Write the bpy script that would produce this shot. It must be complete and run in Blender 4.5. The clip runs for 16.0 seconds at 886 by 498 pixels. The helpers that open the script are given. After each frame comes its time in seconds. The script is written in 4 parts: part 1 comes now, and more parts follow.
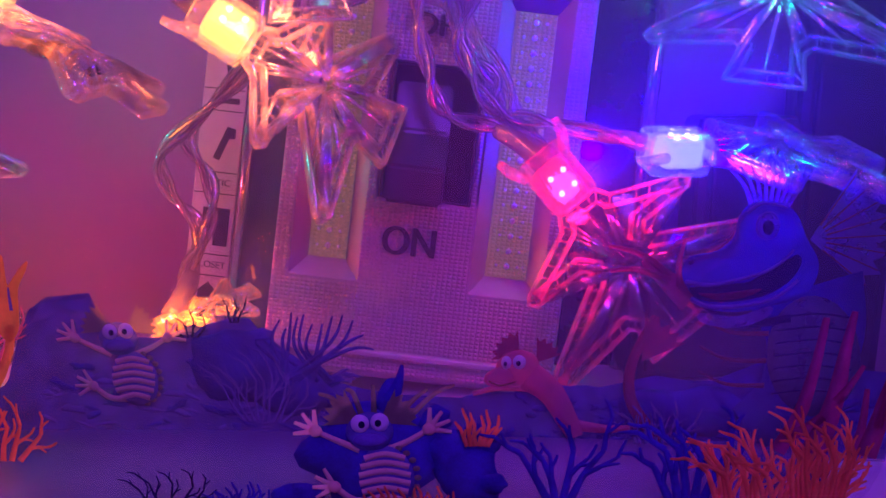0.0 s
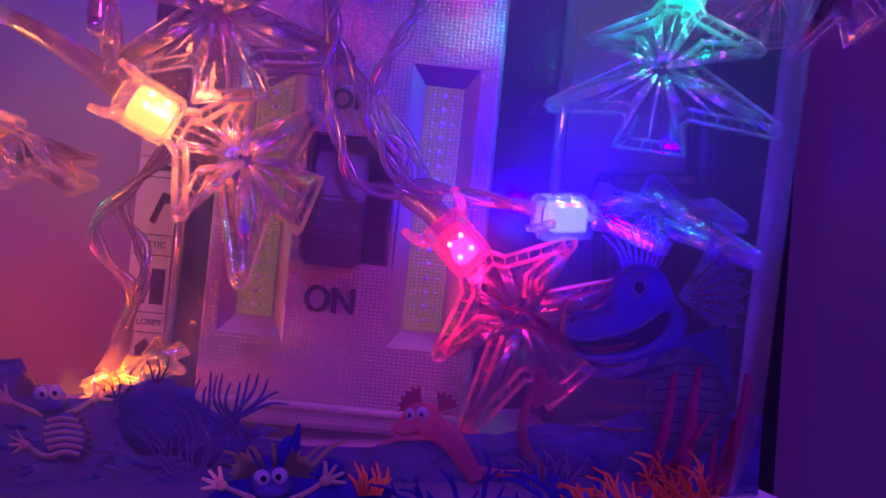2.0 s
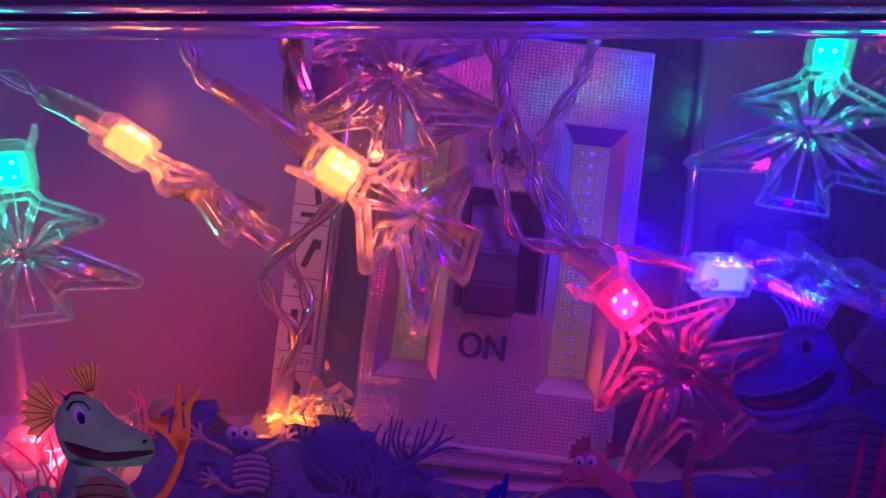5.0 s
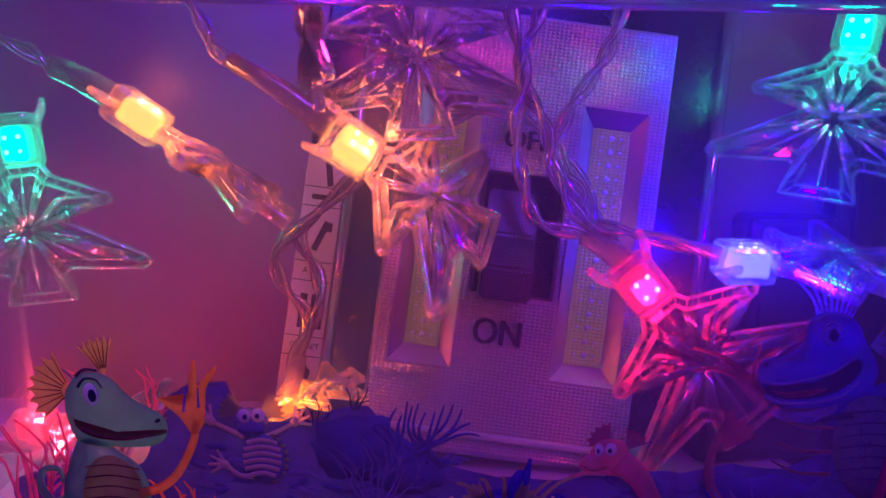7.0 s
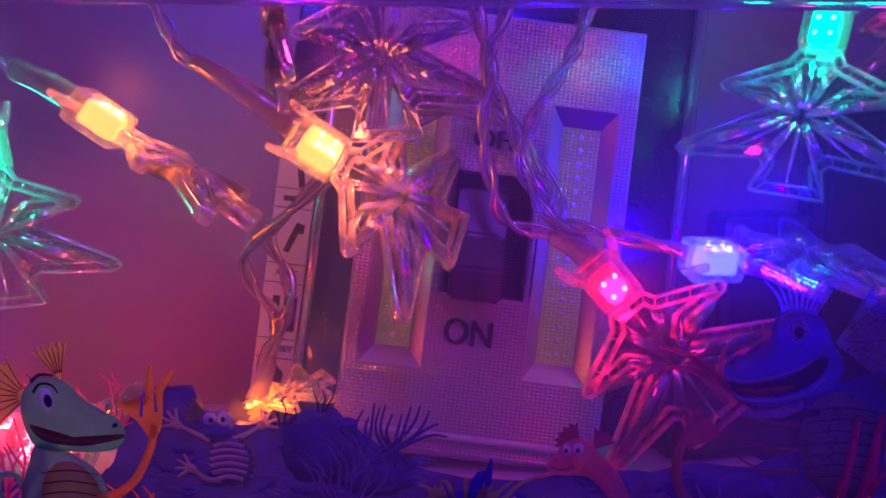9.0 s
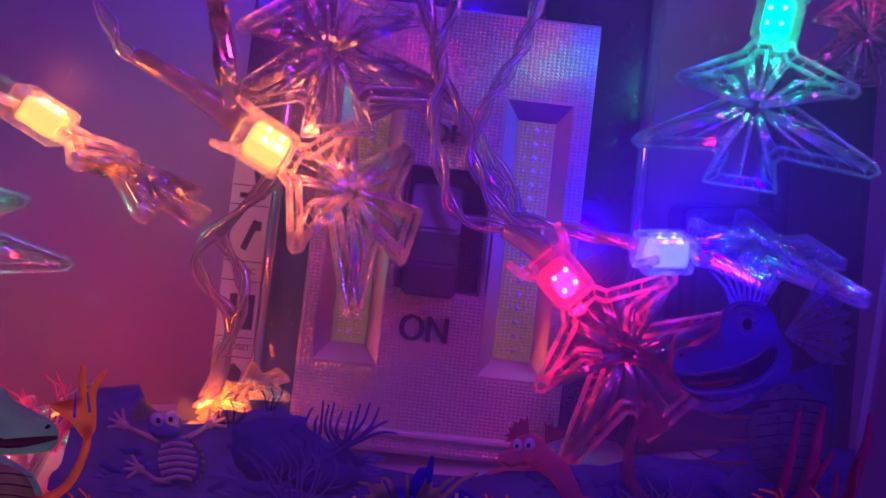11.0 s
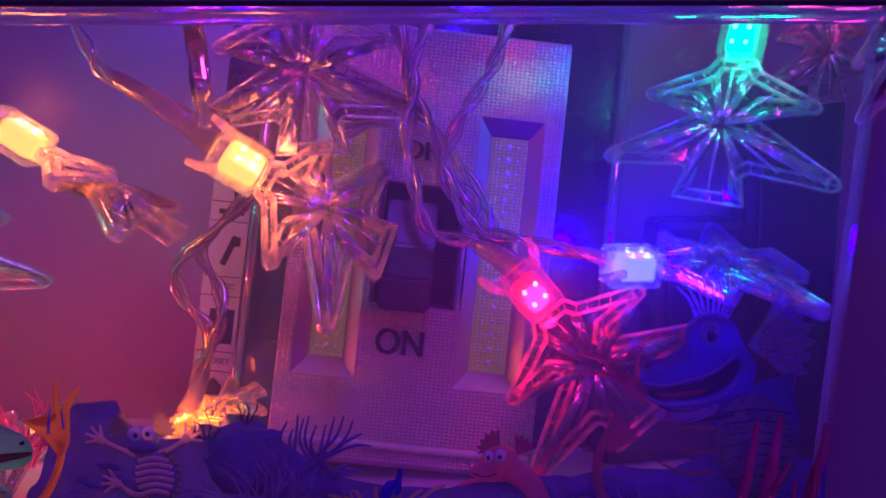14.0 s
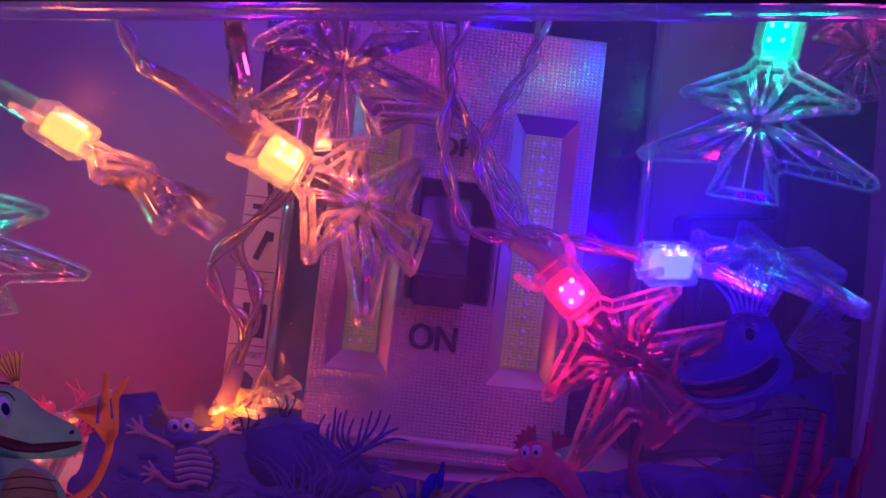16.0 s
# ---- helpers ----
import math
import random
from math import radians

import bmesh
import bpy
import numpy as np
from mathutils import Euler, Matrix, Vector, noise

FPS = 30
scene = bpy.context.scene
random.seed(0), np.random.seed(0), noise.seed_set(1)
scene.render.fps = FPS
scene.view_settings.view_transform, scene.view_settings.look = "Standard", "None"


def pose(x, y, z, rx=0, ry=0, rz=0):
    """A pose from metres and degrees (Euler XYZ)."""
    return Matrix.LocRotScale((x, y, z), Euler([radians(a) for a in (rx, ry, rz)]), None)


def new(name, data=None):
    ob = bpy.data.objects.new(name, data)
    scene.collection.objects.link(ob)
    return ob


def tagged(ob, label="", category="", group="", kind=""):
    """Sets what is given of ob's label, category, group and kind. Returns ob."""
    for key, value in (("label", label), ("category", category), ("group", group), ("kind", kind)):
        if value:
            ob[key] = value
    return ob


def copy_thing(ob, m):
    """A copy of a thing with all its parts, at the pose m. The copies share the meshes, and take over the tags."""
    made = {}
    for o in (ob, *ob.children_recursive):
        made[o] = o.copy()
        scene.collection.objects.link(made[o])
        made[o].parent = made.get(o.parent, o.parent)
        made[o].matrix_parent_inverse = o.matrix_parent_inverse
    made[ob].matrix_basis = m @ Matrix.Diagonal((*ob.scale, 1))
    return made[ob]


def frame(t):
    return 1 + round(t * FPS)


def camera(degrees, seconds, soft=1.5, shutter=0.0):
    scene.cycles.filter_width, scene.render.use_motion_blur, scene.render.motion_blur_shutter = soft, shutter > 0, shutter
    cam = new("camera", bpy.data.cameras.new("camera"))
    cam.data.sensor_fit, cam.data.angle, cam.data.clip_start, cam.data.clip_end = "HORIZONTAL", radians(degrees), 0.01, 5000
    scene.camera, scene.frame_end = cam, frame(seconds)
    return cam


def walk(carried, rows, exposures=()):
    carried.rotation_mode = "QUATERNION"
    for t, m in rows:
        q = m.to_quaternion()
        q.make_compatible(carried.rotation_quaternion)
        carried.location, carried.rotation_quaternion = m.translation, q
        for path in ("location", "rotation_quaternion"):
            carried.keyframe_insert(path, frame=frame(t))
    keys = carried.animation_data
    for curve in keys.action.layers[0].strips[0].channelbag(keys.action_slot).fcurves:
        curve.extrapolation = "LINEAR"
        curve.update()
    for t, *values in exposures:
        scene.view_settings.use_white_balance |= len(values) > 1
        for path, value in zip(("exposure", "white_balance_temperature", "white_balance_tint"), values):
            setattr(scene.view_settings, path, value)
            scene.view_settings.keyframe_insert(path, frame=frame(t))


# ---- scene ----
cam = camera(60.8, 16.0)
METRES, EYE, TILT, LEAN, TURN = 0.146, 0.08, -12.0, 0.0, 0.0
ROWS = [
    (0.0, 0.0, 0.0, 0.0, 0.0, 0.0, 0.0),
    (0.5, 0.0322, 0.0084, 0.0022, -0.16, 0.03, 0.5),
    (1.0, 0.0626, -0.05, 0.0247, -0.75, 1.24, 0.69),
    (1.5, 0.0902, -0.0823, 0.0368, -1.62, 1.91, 0.82),
    (2.0, 0.1118, -0.1087, 0.047, -1.77, 2.32, 1.07),
    (2.5, 0.1043, -0.1322, 0.0527, -1.69, 2.67, 0.96),
    (3.0, 0.1001, -0.1842, 0.0663, -2.19, 4.2, 0.87),
    (3.5, 0.1004, -0.2036, 0.0706, -2.0, 4.54, 0.96),
    (4.0, 0.094, -0.2203, 0.0804, -1.34, 4.52, 1.21),
    (4.5, -0.0976, -0.2054, 0.1018, -0.08, 4.22, 0.36),
    (7.0, -0.1752, -0.1523, 0.0814, -0.31, 3.6, -0.87),
    (7.5, -0.1565, -0.1436, 0.0801, -0.54, 3.57, -0.67),
    (8.0, -0.1541, -0.1474, 0.0806, -0.56, 3.66, -0.65),
    (10.5, -0.0708, -0.1463, 0.0825, -0.93, 3.62, 0.34),
    (11.0, -0.0554, -0.1382, 0.0798, -1.28, 3.41, 0.36),
    (11.5, -0.0118, -0.1197, 0.0785, -1.92, 3.3, 0.79),
    (12.0, 0.0069, -0.1159, 0.0805, -1.92, 3.17, 1.11),
    (12.5, 0.0014, -0.1146, 0.0806, -1.95, 3.21, 1.02),
    (13.0, 0.02, -0.127, 0.0866, -1.92, 3.35, 1.41),
    (13.5, -0.0185, -0.1598, 0.0876, -1.71, 3.95, 0.76),
    (14.0, -0.019, -0.1663, 0.0884, -1.74, 4.11, 0.75),
    (14.5, -0.0285, -0.1641, 0.087, -1.78, 4.03, 0.59),
    (15.0, -0.032, -0.1458, 0.0829, -1.4, 3.71, 0.73),
    (15.5, -0.0651, -0.1661, 0.0836, -1.1, 3.91, 0.24),
    (16.0, -0.0656, -0.1717, 0.0836, -0.98, 4.01, 0.23),
]
walk(cam, [(t, pose(0, 0, EYE, TILT, LEAN, TURN) @ pose(METRES * x, METRES * y, METRES * z, 90 + pitch, roll, yaw)) for t, x, y, z, yaw, pitch, roll in ROWS], [(t, stops, 5900, 15) for t, stops in ((0.0, 0.47), (0.5, 0.47), (1.0, 0.40), (1.5, 0.32), (2.5, 0.24), (3.5, 0.16), (4.5, 0.09), (7.0, 0.02), (12.5, 0.06), (16.0, 0.06))])

# ---- world and exposure ----
world = bpy.data.worlds.new("world")
scene.world = world
world.use_nodes = True
world.node_tree.nodes["Background"].inputs[0].default_value = (0.30, 0.05, 0.50, 1)
world.node_tree.nodes["Background"].inputs[1].default_value = 0.01

VIOLET = 24.0  # watts of the added violet fill light on the ceiling

# ---- materials ----


def nodes_of(name):
    m = bpy.data.materials.new(name)
    m.use_nodes = True
    return m, m.node_tree.nodes, m.node_tree.links


def paint(name, color, rough=0.5, metal=0.0, grain=60.0, vary=0.25, bump=0.15, coat=0.0, spec=0.5):
    """A surface with colour variation at two scales and fine relief."""
    m, n, l = nodes_of(name)
    p = n["Principled BSDF"]
    co = n.new("ShaderNodeTexCoord")
    big, small = n.new("ShaderNodeTexNoise"), n.new("ShaderNodeTexNoise")
    big.inputs["Scale"].default_value = grain
    small.inputs["Scale"].default_value = grain * 12
    for t in (big, small):
        t.inputs["Detail"].default_value = 4
        l.new(co.outputs["Object"], t.inputs["Vector"])
    mix = n.new("ShaderNodeMix")
    mix.data_type = "RGBA"
    mix.inputs["A"].default_value = (*[c * (1 - vary) for c in color], 1)
    mix.inputs["B"].default_value = (*[min(1, c * (1 + vary)) for c in color], 1)
    add = n.new("ShaderNodeMath")
    add.operation = "MULTIPLY_ADD"
    add.inputs[1].default_value = 0.35
    l.new(small.outputs["Fac"], add.inputs[0])
    l.new(big.outputs["Fac"], add.inputs[2])
    sub = n.new("ShaderNodeMath")
    sub.operation = "SUBTRACT"
    sub.use_clamp = True
    sub.inputs[1].default_value = 0.17
    l.new(add.outputs[0], sub.inputs[0])
    l.new(sub.outputs[0], mix.inputs["Factor"])
    l.new(mix.outputs["Result"], p.inputs["Base Color"])
    p.inputs["Roughness"].default_value = rough
    p.inputs["Metallic"].default_value = metal
    p.inputs["Coat Weight"].default_value = coat
    p.inputs["Specular IOR Level"].default_value = spec
    b = n.new("ShaderNodeBump")
    b.inputs["Strength"].default_value = bump
    b.inputs["Distance"].default_value = 0.0004
    l.new(small.outputs["Fac"], b.inputs["Height"])
    l.new(b.outputs["Normal"], p.inputs["Normal"])
    return m


def clear_sheet(name, haze=0.05, tint=(0.97, 0.97, 0.98), gloss_rough=0.04, scale=30.0):
    """Clear moulded plastic sheet: see-through, glossy, with a thin milky haze and rub marks."""
    m, n, l = nodes_of(name)
    out = n["Material Output"]
    n.remove(n["Principled BSDF"])
    tr, gl, tl, df = (n.new("ShaderNodeBsdf" + k) for k in ("Transparent", "Glossy", "Translucent", "Diffuse"))
    tr.inputs[0].default_value = (*tint, 1)
    gl.inputs["Roughness"].default_value = gloss_rough
    tl.inputs[0].default_value = df.inputs[0].default_value = (0.8, 0.8, 0.82, 1)
    half, hz, top = (n.new("ShaderNodeMixShader") for _ in range(3))
    l.new(tl.outputs[0], half.inputs[1])
    l.new(df.outputs[0], half.inputs[2])
    ns = n.new("ShaderNodeTexNoise")
    ns.inputs["Scale"].default_value = scale
    ns.inputs["Detail"].default_value = 5
    mp = n.new("ShaderNodeMapRange")
    mp.inputs["From Min"].default_value, mp.inputs["From Max"].default_value = 0.3, 0.75
    mp.inputs["To Min"].default_value, mp.inputs["To Max"].default_value = haze * 0.6, haze * 1.5
    co = n.new("ShaderNodeTexCoord")
    l.new(co.outputs["Object"], ns.inputs["Vector"])
    l.new(ns.outputs["Fac"], mp.inputs["Value"])
    l.new(mp.outputs[0], hz.inputs[0])
    l.new(tr.outputs[0], hz.inputs[1])
    l.new(half.outputs[0], hz.inputs[2])
    lw, pw, ma = n.new("ShaderNodeLayerWeight"), n.new("ShaderNodeMath"), n.new("ShaderNodeMath")
    pw.operation, ma.operation = "POWER", "MULTIPLY_ADD"
    pw.inputs[1].default_value, ma.inputs[1].default_value, ma.inputs[2].default_value = 4.0, 0.6, 0.025
    l.new(lw.outputs["Facing"], pw.inputs[0])
    l.new(pw.outputs[0], ma.inputs[0])
    l.new(ma.outputs[0], top.inputs[0])
    l.new(hz.outputs[0], top.inputs[1])
    l.new(gl.outputs[0], top.inputs[2])
    l.new(top.outputs[0], out.inputs["Surface"])
    return m


def clear_cast(name, tint=(1, 1, 1), rough=0.03, body=0.45, milk=0.05, bump=0.25, scale=500.0, shine=0.0, shine_rough=0.15, lit=None, lit_power=0.0, reach=0.045):
    """Thick clear cast plastic: bends light, part of it passes straight, a little scatters."""
    m, n, l = nodes_of(name)
    out = n["Material Output"]
    n.remove(n["Principled BSDF"])
    gs, tr, tl = (n.new("ShaderNodeBsdf" + k) for k in ("Glass", "Transparent", "Translucent"))
    df = n.new("ShaderNodeBsdfDiffuse")
    gs.inputs["IOR"].default_value = 1.49
    gs.inputs["Roughness"].default_value = rough
    gs.inputs["Color"].default_value = tr.inputs[0].default_value = (*tint, 1)
    tl.inputs[0].default_value = df.inputs[0].default_value = (0.9, 0.9, 0.92, 1)
    a, b, c = (n.new("ShaderNodeMixShader") for _ in range(3))
    a.inputs[0].default_value = body
    l.new(tr.outputs[0], a.inputs[1])
    l.new(gs.outputs[0], a.inputs[2])
    c.inputs[0].default_value = 0.5
    l.new(tl.outputs[0], c.inputs[1])
    l.new(df.outputs[0], c.inputs[2])
    b.inputs[0].default_value = milk
    l.new(a.outputs[0], b.inputs[1])
    l.new(c.outputs[0], b.inputs[2])
    gl, top = n.new("ShaderNodeBsdfGlossy"), n.new("ShaderNodeMixShader")
    gl.inputs["Roughness"].default_value = shine_rough
    top.inputs[0].default_value = shine
    l.new(b.outputs[0], top.inputs[1])
    l.new(gl.outputs[0], top.inputs[2])
    l.new(top.outputs[0], out.inputs["Surface"])
    ns = n.new("ShaderNodeTexNoise")
    ns.inputs["Scale"].default_value = scale
    co = n.new("ShaderNodeTexCoord")
    l.new(co.outputs["Object"], ns.inputs["Vector"])
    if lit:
        # emission painted in for LED light in the plastic, fading with distance from it
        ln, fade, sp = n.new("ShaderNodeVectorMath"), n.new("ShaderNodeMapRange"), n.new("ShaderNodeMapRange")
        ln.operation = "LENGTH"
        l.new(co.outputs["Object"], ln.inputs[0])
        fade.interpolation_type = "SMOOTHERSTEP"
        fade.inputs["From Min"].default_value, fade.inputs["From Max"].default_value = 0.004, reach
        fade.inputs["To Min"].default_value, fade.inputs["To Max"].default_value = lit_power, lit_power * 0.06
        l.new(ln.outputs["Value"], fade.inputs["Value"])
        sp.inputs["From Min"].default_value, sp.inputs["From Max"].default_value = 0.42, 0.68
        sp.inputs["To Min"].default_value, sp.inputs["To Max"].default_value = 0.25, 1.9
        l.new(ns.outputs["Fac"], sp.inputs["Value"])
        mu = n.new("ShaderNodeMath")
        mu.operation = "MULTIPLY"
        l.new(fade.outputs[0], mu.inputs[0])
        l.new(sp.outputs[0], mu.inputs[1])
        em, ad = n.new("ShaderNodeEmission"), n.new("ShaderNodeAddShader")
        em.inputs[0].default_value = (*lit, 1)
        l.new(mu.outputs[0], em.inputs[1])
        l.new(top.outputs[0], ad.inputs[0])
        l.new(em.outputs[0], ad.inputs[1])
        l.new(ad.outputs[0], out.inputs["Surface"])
    bp = n.new("ShaderNodeBump")
    bp.inputs["Strength"].default_value = bump
    bp.inputs["Distance"].default_value = 0.0006
    l.new(ns.outputs["Fac"], bp.inputs["Height"])
    l.new(bp.outputs[0], gs.inputs["Normal"])
    l.new(bp.outputs[0], gl.inputs["Normal"])
    return m


def ink(name, color, see=0.25, vary=0.35, grain=260, through_light=0.5):
    """Printed ink on clear plastic: lets some light through, mottled shading."""
    m = paint(name, color, 0.5, grain=grain, vary=vary, bump=0.05, spec=0.2)
    n, l = m.node_tree.nodes, m.node_tree.links
    p, out = n["Principled BSDF"], n["Material Output"]
    tr, tl = n.new("ShaderNodeBsdfTransparent"), n.new("ShaderNodeBsdfTranslucent")
    src = p.inputs["Base Color"].links[0].from_socket
    l.new(src, tl.inputs[0])
    a, b = n.new("ShaderNodeMixShader"), n.new("ShaderNodeMixShader")
    a.inputs[0].default_value = through_light
    l.new(p.outputs[0], a.inputs[1])
    l.new(tl.outputs[0], a.inputs[2])
    b.inputs[0].default_value = see
    l.new(a.outputs[0], b.inputs[1])
    l.new(tr.outputs[0], b.inputs[2])
    l.new(b.outputs[0], out.inputs["Surface"])
    return m


def glow(name, color, strength):
    m, n, l = nodes_of(name)
    p = n["Principled BSDF"]
    p.inputs["Base Color"].default_value = (*color, 1)
    p.inputs["Emission Color"].default_value = (*color, 1)
    p.inputs["Emission Strength"].default_value = strength
    return m


M_WALL = paint("wall_paint", (0.190, 0.152, 0.168), 0.7, grain=14, vary=0.12, bump=0.3)
M_DARKWALL = paint("room_paint", (0.35, 0.33, 0.36), 0.8, grain=3, vary=0.15)
M_FLOOR = paint("floor_boards", (0.22, 0.15, 0.10), 0.5, grain=5)
M_WHITE = paint("white_laminate", (0.46, 0.44, 0.47), 0.35, grain=25, vary=0.06)
M_BLACKBOX = paint("black_plastic", (0.015, 0.014, 0.018), 0.4, grain=40)
M_TANK = clear_sheet("tank_plastic", 0.022)
M_SIDE = clear_sheet("tank_side_plastic", 0.10)
M_BASE = paint("smoked_plastic", (0.10, 0.10, 0.19), 0.22, grain=40, vary=0.4, bump=0.2)
M_TANKBACK = clear_sheet("tank_back_plastic", 0.02)
M_RIM = clear_cast("rim_plastic", (0.80, 0.78, 0.85), 0.08, 0.75, 0.12, 0.1, 120)
M_TREE = clear_cast("ornament_plastic", (1, 1, 1), 0.0, 0.09, 0.008, 0.05, 200, 0.10, 0.09)
M_FLUTE = clear_cast("ornament_flute_plastic", (1, 1, 1), 0.0, 0.12, 0.07, 0.05, 200, 0.30, 0.12)
M_EDGE = clear_cast("ornament_rim_plastic", (1, 1, 1), 0.0, 0.30, 0.24, 0.06, 260, 0.42, 0.14)
M_SOCKET = clear_cast("socket_plastic", (1, 1, 1), 0.03, 0.45, 0.03, 0.3, 500, 0.15, 0.12)
M_CABLE = clear_cast("cable_plastic", (0.93, 0.88, 0.86), 0.03, 0.55, 0.08, 0.2, 300, 0.18, 0.12)
M_COPPER = paint("tinned_wire", (0.36, 0.28, 0.27), 0.35, 0.8, grain=300)
M_SLEEVE = clear_cast("sleeve_plastic", (0.72, 0.52, 0.48), 0.15, 0.6, 0.16, 0.3, 300, 0.08, 0.2)
M_SILVER = paint("silvered_lens", (0.42, 0.39, 0.39), 0.28, 0.45, grain=30, vary=0.08, bump=0.0)
# lighter tone; on the recess's lower slope it paints light from above
M_FACET = paint("moulded_facet", (0.36, 0.34, 0.36), 0.40, 0.10, grain=80, vary=0.12, bump=0.1)
# dark tone that paints shade onto the recess's upper slope
M_SHADE = paint("shaded_upper_facet", (0.11, 0.10, 0.12), 0.7, grain=80, vary=0.12, bump=0.1, spec=0.2)
M_BEZEL = paint("grey_bezel", (0.40, 0.38, 0.42), 0.3, 0.4, grain=50)
M_YELLOW = paint("self_lit_phosphor", (0.36, 0.38, 0.15), 0.4, grain=200, vary=0.3)
M_YELLOW.node_tree.nodes["Principled BSDF"].inputs["Emission Color"].default_value = (0.84, 0.80, 0.30, 1)  # faint emission added to lift the yellow; the strip itself is off
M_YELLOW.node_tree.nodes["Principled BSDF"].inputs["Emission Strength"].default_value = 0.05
M_DOT = paint("led_lens", (0.75, 0.80, 0.95), 0.06, 0.2, grain=300)
M_SWITCH = paint("switch_plastic", (0.045, 0.04, 0.05), 0.35, grain=150, vary=0.2)
M_SLOT = paint("slot_plastic", (0.012, 0.011, 0.014), 0.5, grain=150)
M_PRINT = paint("black_print", (0.02, 0.018, 0.022), 0.5, grain=200)
M_CARD = paint("white_card", (0.42, 0.38, 0.36), 0.6, grain=70, vary=0.08)
M_GREEN = paint("green_card", (0.035, 0.075, 0.05), 0.35, grain=60, vary=0.3, coat=0.4)
M_NAVY = paint("navy_card", (0.014, 0.016, 0.035), 0.25, grain=60, vary=0.3, coat=0.5)

I_ROCK = ink("rock_ink", (0.062, 0.058, 0.24), 0.03, 0.8, 210, 0.15)
I_ROCKHI = ink("rock_light_ink", (0.12, 0.10, 0.30), 0.15, 0.45, 260, 0.12)
I_DEEP = ink("deep_blue_ink", (0.028, 0.028, 0.22), 0.03, 0.8, 200, 0.15)
I_NAVY = ink("navy_ink", (0.01, 0.014, 0.06), 0.05, 0.4)
I_BODY = ink("slate_ink", (0.15, 0.17, 0.40), 0.05, 0.3)
I_SAND = ink("sand_ink", (0.85, 0.68, 0.40), 0.05, 0.2)
I_FIN = ink("dull_fin_ink", (0.24, 0.26, 0.13), 0.10, 0.4)
I_GOLD = ink("gold_fin_ink", (0.46, 0.42, 0.10), 0.05, 0.35)
I_FAINT = ink("faint_belly_ink", (0.12, 0.16, 0.16), 0.30, 0.4)
I_BROWN = ink("brown_ink", (0.16, 0.07, 0.04), 0.05, 0.3)
I_TEAL = ink("teal_ink", (0.09, 0.42, 0.20), 0.02, 0.3)
I_OCHRE = ink("ochre_ink", (0.62, 0.30, 0.05), 0.05, 0.35)
I_WHITE = ink("white_ink", (0.85, 0.84, 0.84), 0.03, 0.04)
I_PINK = ink("pink_ink", (0.60, 0.13, 0.20), 0.08, 0.25)
I_RED = ink("red_coral_ink", (0.24, 0.028, 0.08), 0.10, 0.5)
I_WINE = ink("wine_ink", (0.26, 0.06, 0.08), 0.18, 0.4)
I_CORAL = ink("orange_coral_ink", (0.85, 0.24, 0.07), 0.06, 0.35)
I_BLUE = ink("blue_skin_ink", (0.035, 0.055, 0.25), 0.12, 0.6, 140)
I_LILAC = ink("lilac_ink", (0.22, 0.19, 0.42), 0.45, 0.3)

# ---- shapes ----


def link(name, bm, material, parent=None, label="", smooth=False):
    me = bpy.data.meshes.new(name)
    if smooth:
        for f in bm.faces:
            f.smooth = True
    bm.to_mesh(me)
    bm.free()
    me.materials.append(material)
    ob = new(name, me)
    if parent:
        ob.parent = parent
    if label:
        ob["label"] = label
    return ob


def part(name, bm, material, parent, label="", smooth=False):
    return link(name, bm, material, parent, label, smooth)


def thing(name, m, label, category, group="", kind=""):
    ob = new(name)
    ob.empty_display_size = 0.01
    ob.matrix_basis = m
    return tagged(ob, label, category, group, kind)


def box(x0, x1, y0, y1, z0, z1, bevel=0.0, seg=2):
    bm = bmesh.new()
    bmesh.ops.create_cube(bm, size=1)
    for v in bm.verts:
        v.co = Vector(((x0 + x1) / 2 + v.co.x * (x1 - x0), (y0 + y1) / 2 + v.co.y * (y1 - y0), (z0 + z1) / 2 + v.co.z * (z1 - z0)))
    if bevel:
        bmesh.ops.bevel(bm, geom=bm.edges[:], offset=bevel, segments=seg, affect="EDGES", profile=0.5)
    return bm


def spline(points, n, closed=False):
    """Catmull-Rom through the points, n steps a span."""
    p = [Vector(q) for q in points]
    k = len(p)
    out = []
    for i in range(k if closed else k - 1):
        if closed:
            a, b, c, d = p[i - 1], p[i], p[(i + 1) % k], p[(i + 2) % k]
        else:
            a, b, c, d = p[max(i - 1, 0)], p[i], p[i + 1], p[min(i + 2, k - 1)]
        for j in range(n):
            t = j / n
            out.append(0.5 * (2 * b + (c - a) * t + (2 * a - 5 * b + 4 * c - d) * t * t + (3 * b - a - 3 * c + d) * t ** 3))
    if not closed:
        out.append(p[-1])
    return out


